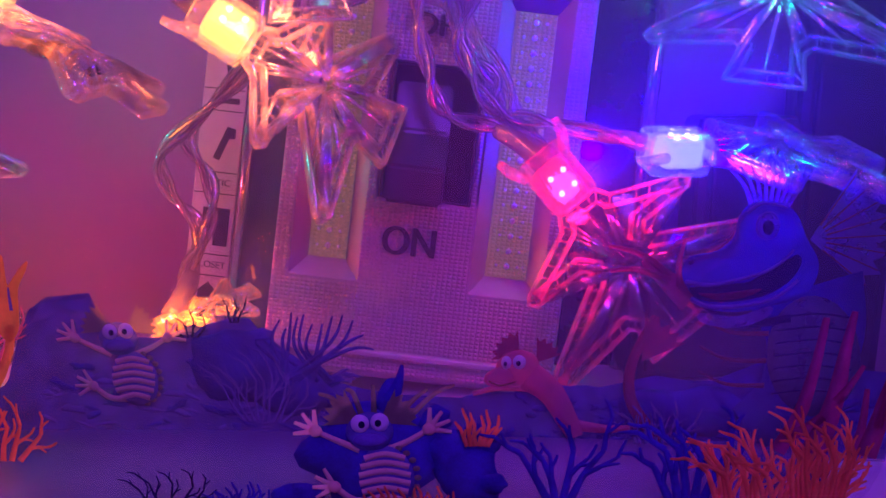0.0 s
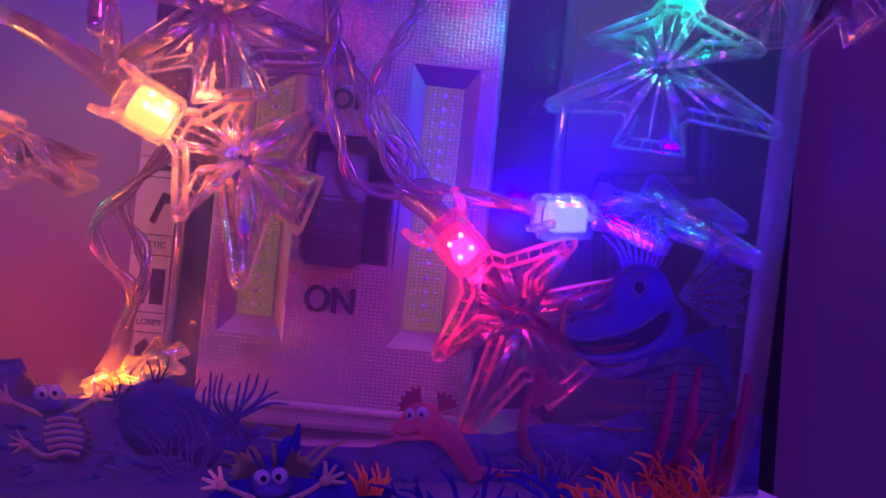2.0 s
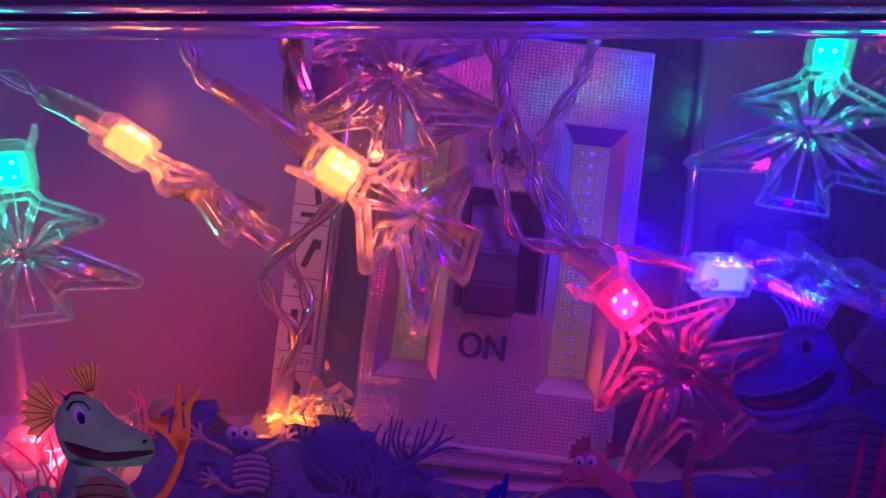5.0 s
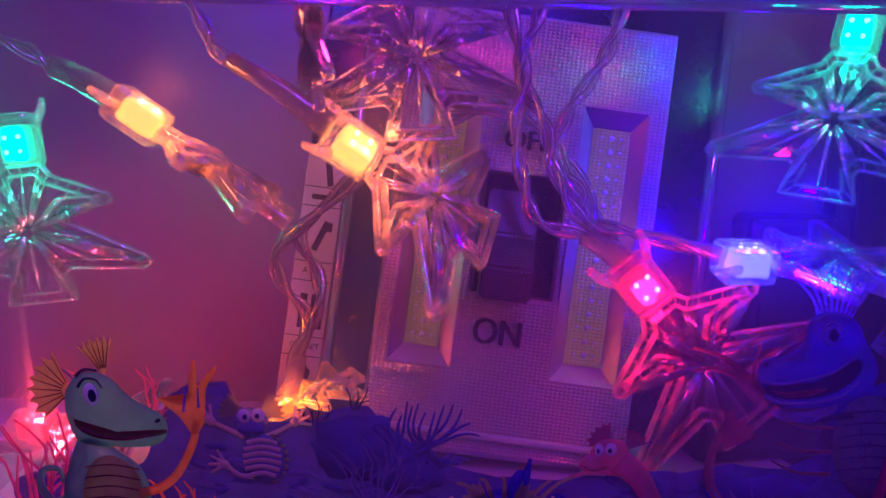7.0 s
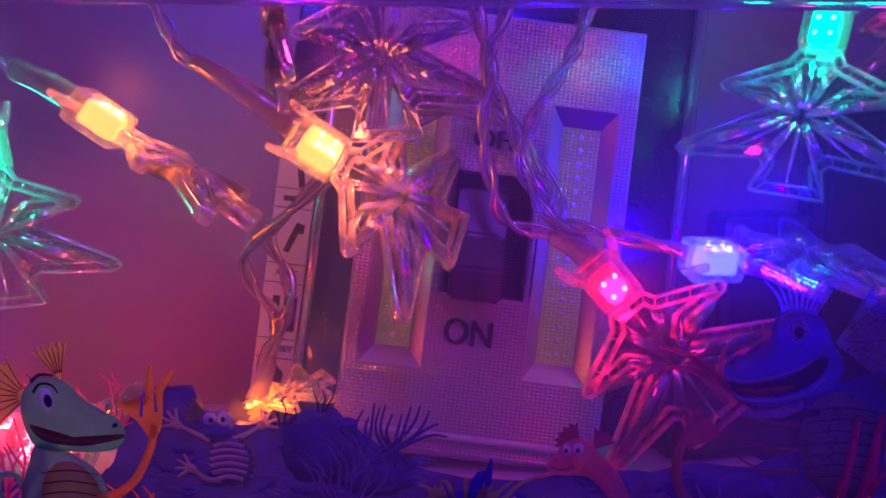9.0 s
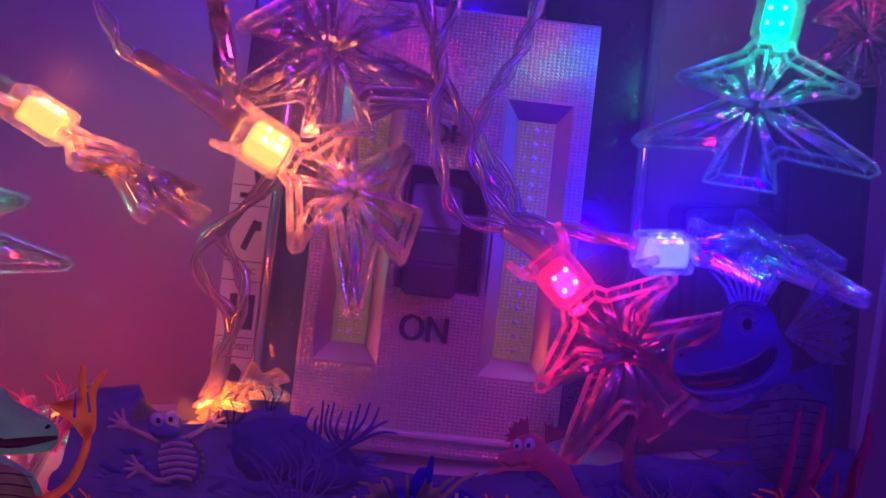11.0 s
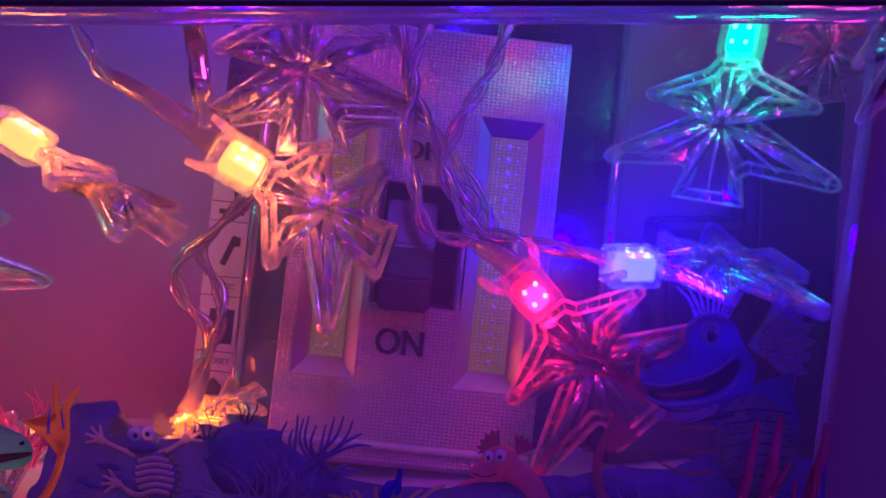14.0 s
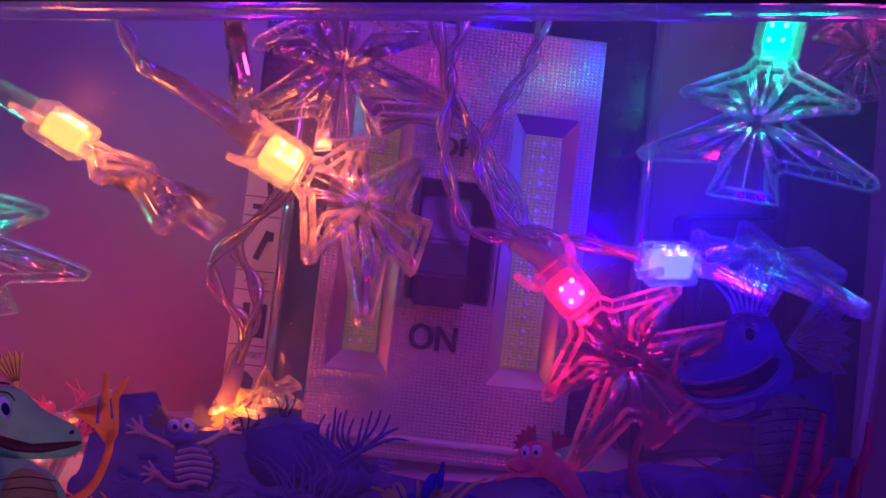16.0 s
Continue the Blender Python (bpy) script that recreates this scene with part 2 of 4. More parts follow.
def tube(path, radius, sides=8, closed=False, flat=1.0, bm=None):
    """A round tube along a path; radius is one number or one per point."""
    bm = bm or bmesh.new()
    n = len(path)
    rr = radius if isinstance(radius, (list, tuple)) else [radius] * n
    up = Vector((0.0, 0.0, 1.0))
    rings = []
    side = None
    for i in range(n):
        a, b = (path[i - 1], path[(i + 1) % n]) if closed else (path[max(i - 1, 0)], path[min(i + 1, n - 1)])
        d = (b - a).normalized()
        if side is None:
            side = d.cross(Vector((0, 1, 0)))
            if side.length < 0.1:
                side = d.cross(up)
        side = (side - d * side.dot(d)).normalized()
        other = d.cross(side)
        rings.append([bm.verts.new(path[i] + (side * math.cos(2 * math.pi * j / sides) + other * math.sin(2 * math.pi * j / sides) * flat) * rr[i]) for j in range(sides)])
    for i in range(n if closed else n - 1):
        r, s = rings[i], rings[(i + 1) % n]
        for j in range(sides):
            bm.faces.new((r[j], r[(j + 1) % sides], s[(j + 1) % sides], s[j]))
    if not closed:
        bm.faces.new(rings[0][::-1])
        bm.faces.new(rings[-1])
    return bm


# ---- room ----
room = [
    ("wall_north", (-1.4, 1.4, 0.250, 0.36, -0.75, 1.6), M_WALL, "pale painted wall close behind the tank"),
    ("wall_south", (-1.4, 1.4, -1.46, -1.40, -0.75, 1.6), M_DARKWALL, "dim painted wall of the dark room"),
    ("wall_west", (-1.46, -1.40, -1.40, 0.36, -0.75, 1.6), M_DARKWALL, "dim painted side wall of the dark room"),
    ("wall_east", (1.40, 1.46, -1.40, 0.36, -0.75, 1.6), M_DARKWALL, "dim painted side wall of the dark room"),
    ("floor", (-1.46, 1.46, -1.46, 0.36, -0.81, -0.75), M_FLOOR, "brown floor of the dark room"),
    ("ceiling", (-1.46, 1.46, -1.46, 0.36, 1.6, 1.66), M_DARKWALL, "plain dim ceiling"),
]
for name, dims, mat, label in room:
    tagged(link(name, box(*dims), mat), label, "wall" if "wall" in name else name, kind="structure")

# unseen violet ceiling light, added to fill the room with its ambient tone
lamp = thing("ceiling_light", pose(0.10, -1.10, 1.6), "unseen round violet ceiling light added as fill", "ceiling light")
bm = bmesh.new()
bmesh.ops.create_cone(bm, segments=40, radius1=0.20, radius2=0.22, depth=0.05, cap_ends=True)
bmesh.ops.translate(bm, verts=bm.verts, vec=(0, 0, -0.025))
part("diffuser", bm, glow("fill_diffuser", (0.42, 0.12, 1.0), 3.0), lamp)
bm = bmesh.new()
bmesh.ops.create_cone(bm, segments=40, radius1=0.235, radius2=0.235, depth=0.02, cap_ends=True)
bmesh.ops.translate(bm, verts=bm.verts, vec=(0, 0, -0.0101))
part("frame", bm, M_WHITE, lamp)
li = bpy.data.lights.new("ceiling_glow", "AREA")
li.shape, li.size, li.energy, li.color = "DISK", 0.40, VIOLET, (0.30, 0.042, 1.0)
lo = new("ceiling_glow", li)
lo.parent = lamp
lo.location = (0, 0, -0.06)

# side table with a cut-off back corner
bm = bmesh.new()
outline = [(-0.36, -0.03), (0.09, -0.03), (0.118, 0.0), (0.118, 0.128), (0.107, 0.146), (0.094, 0.166), (0.078, 0.215), (0.068, 0.247), (-0.36, 0.247)]
bm.faces.new([bm.verts.new((x, y, 0)) for x, y in outline])
ext = bmesh.ops.extrude_face_region(bm, geom=bm.faces[:])
bmesh.ops.translate(bm, verts=[v for v in ext["geom"] if isinstance(v, bmesh.types.BMVert)], vec=(0, 0, -0.022))
bmesh.ops.recalc_face_normals(bm, faces=bm.faces)
bmesh.ops.bevel(bm, geom=bm.edges[:], offset=0.002, segments=2, affect="EDGES")
side_table = thing("side_table", pose(0, 0, 0), "white laminate side table under the tank", "table")
part("tabletop", bm, M_WHITE, side_table)
for x, y in ((-0.33, 0.0), (0.085, 0.01), (-0.33, 0.225), (0.045, 0.225)):
    part("leg", box(x - 0.018, x + 0.018, y - 0.018, y + 0.018, -0.75, -0.0215, 0.003), M_WHITE, side_table)

# black case on a stand beside the table, close to the wall
def loudspeaker(x, y, width, depth, height, label):
    t = thing("loudspeaker", pose(x, y, -0.75), label, "loudspeaker", "loudspeakers beside the table")
    part("cabinet", box(0.0, width, 0.0, depth, 0, height, 0.003), M_BLACKBOX, t)
    part("grille", box(0.004, width - 0.004, -0.0022, 0.0005, height - 0.40, height - 0.006, 0.001), M_SLOT, t)


loudspeaker(0.1090, 0.2340, 0.0340, 0.0140, 0.868, "tall black plastic loudspeaker standing upright against the wall")
# low black box, added to fill the dark band beside the tall one
loudspeaker(0.0770, 0.2280, 0.0310, 0.0190, 0.822, "low black box added against the wall")

# made-up black block, shaped as a battery pack, darkens the shaded tabletop
pack = thing("battery_pack", pose(0.0705, 0.2120, 0.0, 0, 0, 9), "black block added on the table in place of shade", "battery pack")
part("body", box(-0.021, 0.021, -0.014, 0.014, 0.0, 0.034, 0.003), M_BLACKBOX, pack)
part("lid", box(-0.018, 0.018, -0.0152, -0.0135, 0.004, 0.030, 0.0006), M_SWITCH, pack)
part("slide_switch", box(-0.004, 0.004, -0.005, 0.001, 0.0335, 0.0360, 0.0006), M_SLOT, pack)

# ---- retail box and switch lamp, leaning back and tilted ----
LEAN_POSE = Matrix.Translation((-0.0098, 0.1862, 0.0065)) @ pose(0, 0, 0, -9.5, 0, 0) @ pose(0, 0, 0, 0, 6.8, 0)


def words(text, size, x, z, y, material, parent, name="lettering"):
    cu = bpy.data.curves.new(name, "FONT")
    cu.body, cu.size, cu.extrude = text, size, 0.0001
    cu.align_x, cu.align_y = "CENTER", "CENTER"
    cu.materials.append(material)
    tmp = bpy.data.objects.new("tmp", cu)
    me = bpy.data.meshes.new_from_object(tmp)
    bpy.data.objects.remove(tmp)
    ob = new(name, me)
    ob.parent = parent
    ob.matrix_basis = pose(x, y, z, 90, 0, 0)
    return ob


def retail_box():
    t = thing("product_box", LEAN_POSE @ Matrix.Translation((0, 0.026, 0)), "tall dark product box with a white icon strip, leaning back", "box")
    part("body", box(-0.0686, 0.0625, 0.0, 0.008, -0.0005, 0.150, 0.0012), M_NAVY, t)
    part("green_panel", box(-0.0556, -0.026, -0.0012, 0.0002, 0.0, 0.149, 0.0004), M_GREEN, t, "glossy dark green card panel")
    strip = part("icon_strip", box(-0.0684, -0.0557, -0.0014, 0.0002, 0.0, 0.0835, 0.0004), M_CARD, t, "white card strip with room names and icons")
    part("clear_corner", tube([Vector((0.0605, -0.002, 0.0)), Vector((0.0605, -0.002, 0.149))], 0.0022, 10), M_EDGE, t, "clear plastic edge of the box window", True)
    part("clear_corner", tube([Vector((-0.0535, -0.002, 0.0)), Vector((-0.0535, -0.002, 0.149))], 0.0016, 10), M_EDGE, t, "clear plastic edge of the box window", True)
    y = -0.0016
    for z, text in ((0.0445, "ATTIC"), (0.0205, "CLOSET"), (0.0025, "GARAGE")):
        words(text, 0.0027, -0.0615, z, y, M_PRINT, strip)
    part("print_bar", box(-0.0655, -0.0575, y, y + 0.0003, 0.0675, 0.0692), M_PRINT, strip)
    for z in (0.0412, 0.0172, 0.0652):
        part("rule_line", box(-0.0680, -0.0562, y, y + 0.0003, z, z + 0.0003), M_PRINT, strip)
        part("rule_line", box(-0.0680, -0.0562, y, y + 0.0003, z + 0.0062, z + 0.0065), M_PRINT, strip)
    part("closet_icon", box(-0.0612, -0.0570, y, y + 0.0003, 0.0262, 0.0372), M_PRINT, strip)
    part("closet_icon", box(-0.0648, -0.0625, y, y + 0.0003, 0.0262, 0.0372), M_PRINT, strip)
    for z, a in ((0.056, 0.35), (0.077, -0.2)):
        bm = box(-0.0010, 0.0010, y, y + 0.0003, -0.005, 0.005)
        bmesh.ops.rotate(bm, verts=bm.verts, matrix=Matrix.Rotation(a, 3, "Y"))
        bmesh.ops.translate(bm, verts=bm.verts, vec=(-0.061, 0, z))
        part("ladder_icon", bm, M_PRINT, strip)
        part("lamp_icon", box(-0.0597, -0.0577, y, y + 0.0003, z + 0.0015, z + 0.0045), M_PRINT, strip)
    bm = bmesh.new()
    bm.faces.new([bm.verts.new((x, y, z)) for x, z in ((-0.0638, 0.0098), (-0.0590, 0.0098), (-0.0585, 0.0128), (-0.0612, 0.0155), (-0.0642, 0.0128))])
    part("house_icon", bm, M_PRINT, strip)
    part("van_icon", box(-0.0635, -0.0588, y, y + 0.0003, 0.0055, 0.0085, 0.0001), M_PRINT, strip)
    return t


retail_box()


def switch_lamp():
    t = thing("switch_lamp", LEAN_POSE, "silver battery switch lamp with prismatic cover, switched off", "lamp")
    W, H = 0.0378, 0.127
    rec = ((-0.0335, -0.0155), (0.0135, 0.0325))
    rv0, rv1 = 0.0232, 0.103
    # cover built of strips round the recesses
    part("housing", box(-W, W, 0.0045, 0.0235, -0.0028, H, 0.002), M_BEZEL, t)
    bm = bmesh.new()
    xs = [-W, rec[0][0], rec[0][1], rec[1][0], rec[1][1], W]
    zs = [0.0, 0.010, rv0, 0.046, 0.081, rv1, H]
    for i in range(5):
        for j in range(6):
            if i in (1, 3) and zs[j] >= rv0 - 1e-6 and zs[j + 1] <= rv1 + 1e-6:
                continue
            if i == 2 and j == 3:
                continue
            q = [(xs[i], zs[j]), (xs[i + 1], zs[j]), (xs[i + 1], zs[j + 1]), (xs[i], zs[j + 1])]
            bm.faces.new([bm.verts.new((x, 0.0, z)) for x, z in q])
    # outer flanks
    for q in (((-W, 0), (W, 0)), ((W, 0), (W, H)), ((W, H), (-W, H)), ((-W, H), (-W, 0))):
        (a, b), (c, d) = q
        bm.faces.new([bm.verts.new(v) for v in ((a, 0, b), (a * 1.035, 0.006, b), (c * 1.035, 0.006, d), (c, 0, d))])
    bmesh.ops.remove_doubles(bm, verts=bm.verts, dist=1e-5)
    part("cover", bm, M_SILVER, t)
    for x0, x1 in rec:
        bm = bmesh.new()
        i, k, d = 0.0042, 0.0052, 0.0042
        o = [(x0, rv0), (x1, rv0), (x1, rv1), (x0, rv1)]
        n = [(x0 + i, rv0 + k), (x1 - i, rv0 + k), (x1 - i, rv1 - k), (x0 + i, rv1 - k)]
        for a in range(4):
            b = (a + 1) % 4
            bm.faces.new([bm.verts.new(v) for v in ((o[a][0], 0, o[a][1]), (o[b][0], 0, o[b][1]), (n[b][0], d, n[b][1]), (n[a][0], d, n[a][1]))])
        recess = part("recess", bm, M_SILVER, t)
        # lower slope coloured as lit, upper slope as shaded
        recess.data.materials.append(M_FACET)
        recess.data.materials.append(M_SHADE)
        recess.data.polygons[0].material_index = 1
        recess.data.polygons[2].material_index = 2
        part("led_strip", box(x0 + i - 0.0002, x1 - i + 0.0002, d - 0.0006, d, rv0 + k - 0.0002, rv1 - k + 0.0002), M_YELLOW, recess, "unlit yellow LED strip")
        bm = bmesh.new()
        c = (x0 + x1) / 2
        for a in range(17):
            for s in (-0.0028, 0.0, 0.0028):
                r = 0.00095 if s == 0 else 0.0005
                bmesh.ops.create_icosphere(bm, subdivisions=1, radius=r, matrix=Matrix.Translation((c + s, d - 0.0011, rv0 + k + 0.003 + a * 0.0040)))
        part("led_lens", bm, M_DOT, recess, "tiny glossy lens dots", True)
    # prismatic relief
    p, q = 0.0013, 0.00102
    cover, tinted = ([], []), ([], [])
    for a in range(int(2 * W / p)):
        for b in range(int(H / q)):
            x, z = -W + (a + 0.5) * p, (b + 0.5) * q
            if -0.0125 < x < 0.0115 and 0.045 < z < 0.082:
                continue
            y, (verts, faces) = 0.0, cover
            for x0, x1 in rec:
                if x0 - 0.0004 < x < x1 + 0.0004 and rv0 - 0.0004 < z < rv1 + 0.0004:
                    e = min((x - x0) / 0.0042, (x1 - x) / 0.0042, (z - rv0) / 0.0052, (rv1 - z) / 0.0052)
                    y = 0.0042 if e >= 1 else None
            if y is None:
                continue
            if y > 0.0041:
                y -= 0.0006
                verts, faces = tinted
            h, g = p * 0.45, q * 0.45
            k = len(verts)
            verts += [(x - h, y - 0.0001, z - g), (x + h, y - 0.0001, z - g), (x + h, y - 0.0001, z + g), (x - h, y - 0.0001, z + g), (x, y - 0.00046, z)]
            faces += [(k, k + 1, k + 4), (k + 1, k + 2, k + 4), (k + 2, k + 3, k + 4), (k + 3, k, k + 4)]
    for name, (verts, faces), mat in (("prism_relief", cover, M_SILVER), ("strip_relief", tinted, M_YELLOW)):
        me = bpy.data.meshes.new(name)
        me.from_pydata(verts, [], faces)
        me.materials.append(mat)
        ob = tagged(new(name, me), kind="stuff")
        ob.parent = t
    part("ridge", box(-W, W, -0.0018, 0.0004, 0.0040, 0.0058, 0.0005), M_FACET, t)
    # slot and rocker
    bm = box(-0.012, 0.011, 0.0, 0.0042, 0.046, 0.081)
    bmesh.ops.delete(bm, geom=[f for f in bm.faces if f.normal.y < -0.9], context="FACES")
    part("switch_slot", bm, M_SLOT, t)
    part("slot_frame", tube([Vector(v) for v in ((-0.012, 0, 0.046), (0.011, 0, 0.046), (0.011, 0, 0.081), (-0.012, 0, 0.081))], 0.0007, 6, True), M_SWITCH, t)
    bm = bmesh.new()
    prof = [(0.004, 0.076), (-0.0005, 0.076), (-0.0045, 0.063), (-0.0105, 0.0535), (-0.0105, 0.0445), (0.004, 0.0445)]
    fs = [bm.verts.new((-0.0105, y, z)) for y, z in prof]
    bm.faces.new(fs)
    ext = bmesh.ops.extrude_face_region(bm, geom=bm.faces[:])
    bmesh.ops.translate(bm, verts=[v for v in ext["geom"] if isinstance(v, bmesh.types.BMVert)], vec=(0.0145, 0, 0))
    bmesh.ops.recalc_face_normals(bm, faces=bm.faces)
    bmesh.ops.bevel(bm, geom=bm.edges[:], offset=0.0008, segments=2, affect="EDGES")
    part("rocker", bm, M_SWITCH, t, "dark grey toggle in the on position")
    on = words("ON", 0.0105, -0.003, 0.0345, -0.0008, M_PRINT, t)
    on.data.transform(Matrix.Diagonal((0.86, 1, 1, 1)))
    off = words("OFF", 0.0078, -0.0015, 0.0905, -0.0008, M_PRINT, t)
    for o in (on, off):
        o.data.transform(Matrix.Translation((0.00025, 0, 0)))
        bm = bmesh.new()
        bm.from_mesh(o.data)
        g = bmesh.ops.duplicate(bm, geom=bm.verts[:] + bm.edges[:] + bm.faces[:])["geom"]
        bmesh.ops.translate(bm, verts=[v for v in g if isinstance(v, bmesh.types.BMVert)], vec=(-0.0006, 0.0001, 0.0002))
        bm.to_mesh(o.data)
        bm.free()
    return t


switch_lamp()

# ---- string lights ----
GLOWS = {
    "yellow": ((1.0, 0.17, 0.04), (1.0, 0.50, 0.08), 2.0),
    "orange": ((1.0, 0.15, 0.006), (1.0, 0.19, 0.005), 1.8),
    "red": ((1.0, 0.008, 0.085), (1.0, 0.012, 0.06), 1.6),
    "blue": ((0.02, 0.0, 1.0), (0.20, 0.24, 1.0), 2.2),
    "green": ((0.01, 1.0, 0.50), (0.02, 1.0, 0.48), 1.1),
    "scarlet": ((1.0, 0.045, 0.07), (1.0, 0.012, 0.035), 1.2),
    "pink": ((1.0, 0.03, 0.30), (1.0, 0.08, 0.35), 1.5),
    "none": ((0.8, 0.8, 0.8), (0.8, 0.8, 0.8), 0.0),
}
LED_MAT = {k: glow("led_" + k, v[1], v[2]) for k, v in GLOWS.items()}
CHIP_MAT = {k: glow("chip_" + k, tuple(0.3 + 0.7 * c for c in v[1]), v[2] * 2.5) for k, v in GLOWS.items()}
HALF = [(0.0045, -0.006), (0.0062, -0.0088), (0.0198, -0.0148), (0.0208, -0.0162), (0.0196, -0.0175), (0.0082, -0.0174), (0.0068, -0.0188), (0.0078, -0.0206), (0.0274, -0.0318), (0.0284, -0.0335), (0.0268, -0.0348), (0.0080, -0.0330), (0.0066, -0.0344), (0.0084, -0.0412)]


def tree_outline(n):
    pts = [Vector((x, 0, z)) for x, z in HALF] + [Vector((-x, 0, z)) for x, z in HALF[::-1]]
    out = []
    for i in range(len(pts)):
        a, b = pts[i], pts[(i + 1) % len(pts)]
        k = max(2, int((b - a).length / n))
        for j in range(k):
            out.append(a.lerp(b, j / k))
    return out


def tree_ring(inset):
    """The outline drawn in by a constant width, with evenly spaced points."""
    pts = [Vector((x, 0, z)) for x, z in HALF] + [Vector((-x, 0, z)) for x, z in HALF[::-1]]
    k = len(pts)
    moved = []
    for i in range(k):
        p, q, r = pts[i - 1], pts[i], pts[(i + 1) % k]
        d0, d1 = (q - p).normalized(), (r - q).normalized()
        n0, n1 = Vector((d0.z, 0, -d0.x)), Vector((d1.z, 0, -d1.x))
        m = n0 + n1
        m = m / max(0.45, m.length_squared / 2)
        moved.append(q + m * inset)
    out = []
    for i in range(k):
        steps = max(2, int((pts[(i + 1) % k] - pts[i]).length / 0.0009))
        out += [moved[i].lerp(moved[(i + 1) % k], j / steps) for j in range(steps)]
    return out


def tree_master():
    """One clear fir-tree ornament: fluted plate, hollow rim and a socket at the top."""
    t = thing("tree_light", pose(0, 0, 0), "clear plastic fir-tree string light", "string light")
    ol = tree_outline(0.0040)
    c = Vector((0, 0, -0.0225))
    bm = bmesh.new()
    front, back = [], []
    for i, p in enumerate(ol):
        q = c.lerp(p, 0.95)
        s = 0.0015 if i % 2 else -0.0012
        front.append((bm.verts.new(q + Vector((0, -0.0008, 0))), bm.verts.new(c.lerp(p, 0.5) + Vector((0, -0.0014 - s, 0)))))
        back.append((bm.verts.new(q + Vector((0, 0.0008, 0))), bm.verts.new(c.lerp(p, 0.5) + Vector((0, 0.0012 - s, 0)))))
    cf, cb = bm.verts.new(c + Vector((0, -0.0030, 0))), bm.verts.new(c + Vector((0, 0.0012, 0)))
    n = len(ol)
    for i in range(n):
        j = (i + 1) % n
        bm.faces.new((front[i][1], front[j][1], cf))
        bm.faces.new((front[i][0], front[j][0], front[j][1], front[i][1]))
        bm.faces.new((back[j][1], back[i][1], cb))
        bm.faces.new((back[j][0], back[i][0], back[i][1], back[j][1]))
        bm.faces.new((front[j][0], front[i][0], back[i][0], back[j][0]))
    bmesh.ops.recalc_face_normals(bm, faces=bm.faces)
    part("fluted_plate", bm, M_TREE, t)
    outer, inner = tree_ring(0.0), tree_ring(0.0024)
    bm = bmesh.new()
    for ring in (outer, inner):
        tube(ring, 0.00046, 8, True, 3.6, bm)
    part("rim", bm, M_EDGE, t, "clear double-edged rim", True)
    bm = bmesh.new()
    for i in range(0, len(outer)):
        if i % 3 == 0:
            tube([outer[i] + Vector((0, -0.0006, 0)), inner[i] + Vector((0, -0.0006, 0))], 0.00019, 5, False, 1.0, bm)
    part("rim_notching", bm, M_EDGE, t, "", True)
    bm = bmesh.new()
    n = len(outer)
    vo, vi = [bm.verts.new(p + Vector((0, -0.0004, 0))) for p in outer], [bm.verts.new(p + Vector((0, -0.0004, 0))) for p in inner]
    for i in range(n):
        j = (i + 1) % n
        bm.faces.new((vo[i], vo[j], vi[j], vi[i]))
    part("rim_web", bm, M_TREE, t)
    bm = bmesh.new()
    for i, p in enumerate(tree_outline(0.0085)):
        a, b = c.lerp(p, 0.12) + Vector((0, -0.0026, 0)), c.lerp(p, 0.86) + Vector((0, -0.0012, 0))
        tube([a, a.lerp(b, 0.5) + Vector((0, -0.0004, 0)), b], [0.00060, 0.00048, 0.00022], 8, False, 0.8, bm)
    part("fluting", bm, M_FLUTE, t, "", True)
    bm = box(-0.0050, 0.0050, -0.0045, 0.0045, -0.0062, 0.0072, 0.0014)
    part("socket", bm, M_SOCKET, t)
    for s in (-1, 1):
        bm = tube([Vector((s * 0.0048, 0, 0.004)), Vector((s * 0.0068, 0, 0.0075)), Vector((s * 0.0074, 0, 0.0105))], [0.0012, 0.0012, 0.0008], 8, False, 1.0)
        part("prong", bm, M_SOCKET, t, "", True)
    return t


MASTER = tree_master()


# share of the painted-in glow that each clear part gets
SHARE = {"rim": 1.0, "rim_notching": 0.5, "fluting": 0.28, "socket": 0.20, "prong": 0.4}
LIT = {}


def self_lit_plastic(kind, color):
    """The clear plastic of a lit ornament; added emission stands for its LED's light."""
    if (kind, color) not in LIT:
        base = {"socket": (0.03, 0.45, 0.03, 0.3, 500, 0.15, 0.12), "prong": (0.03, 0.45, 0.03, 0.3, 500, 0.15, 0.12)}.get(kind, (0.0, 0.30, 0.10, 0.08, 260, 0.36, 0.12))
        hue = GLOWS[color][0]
        LIT[kind, color] = clear_cast("lit_" + kind + "_" + color, (1, 1, 1), *base, lit=hue, lit_power=SHARE[kind] * GUIDE_GLOW[color], reach=0.040 if color in ("red", "scarlet") else 0.028 if color == "green" else 0.034)
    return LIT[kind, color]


# strength of the glow painted into the plastic, by LED colour
GUIDE_GLOW = {"yellow": 1.0, "orange": 2.4, "red": 0.8, "scarlet": 0.22, "blue": 1.2, "green": 0.30, "pink": 0.12, "none": 0.0}


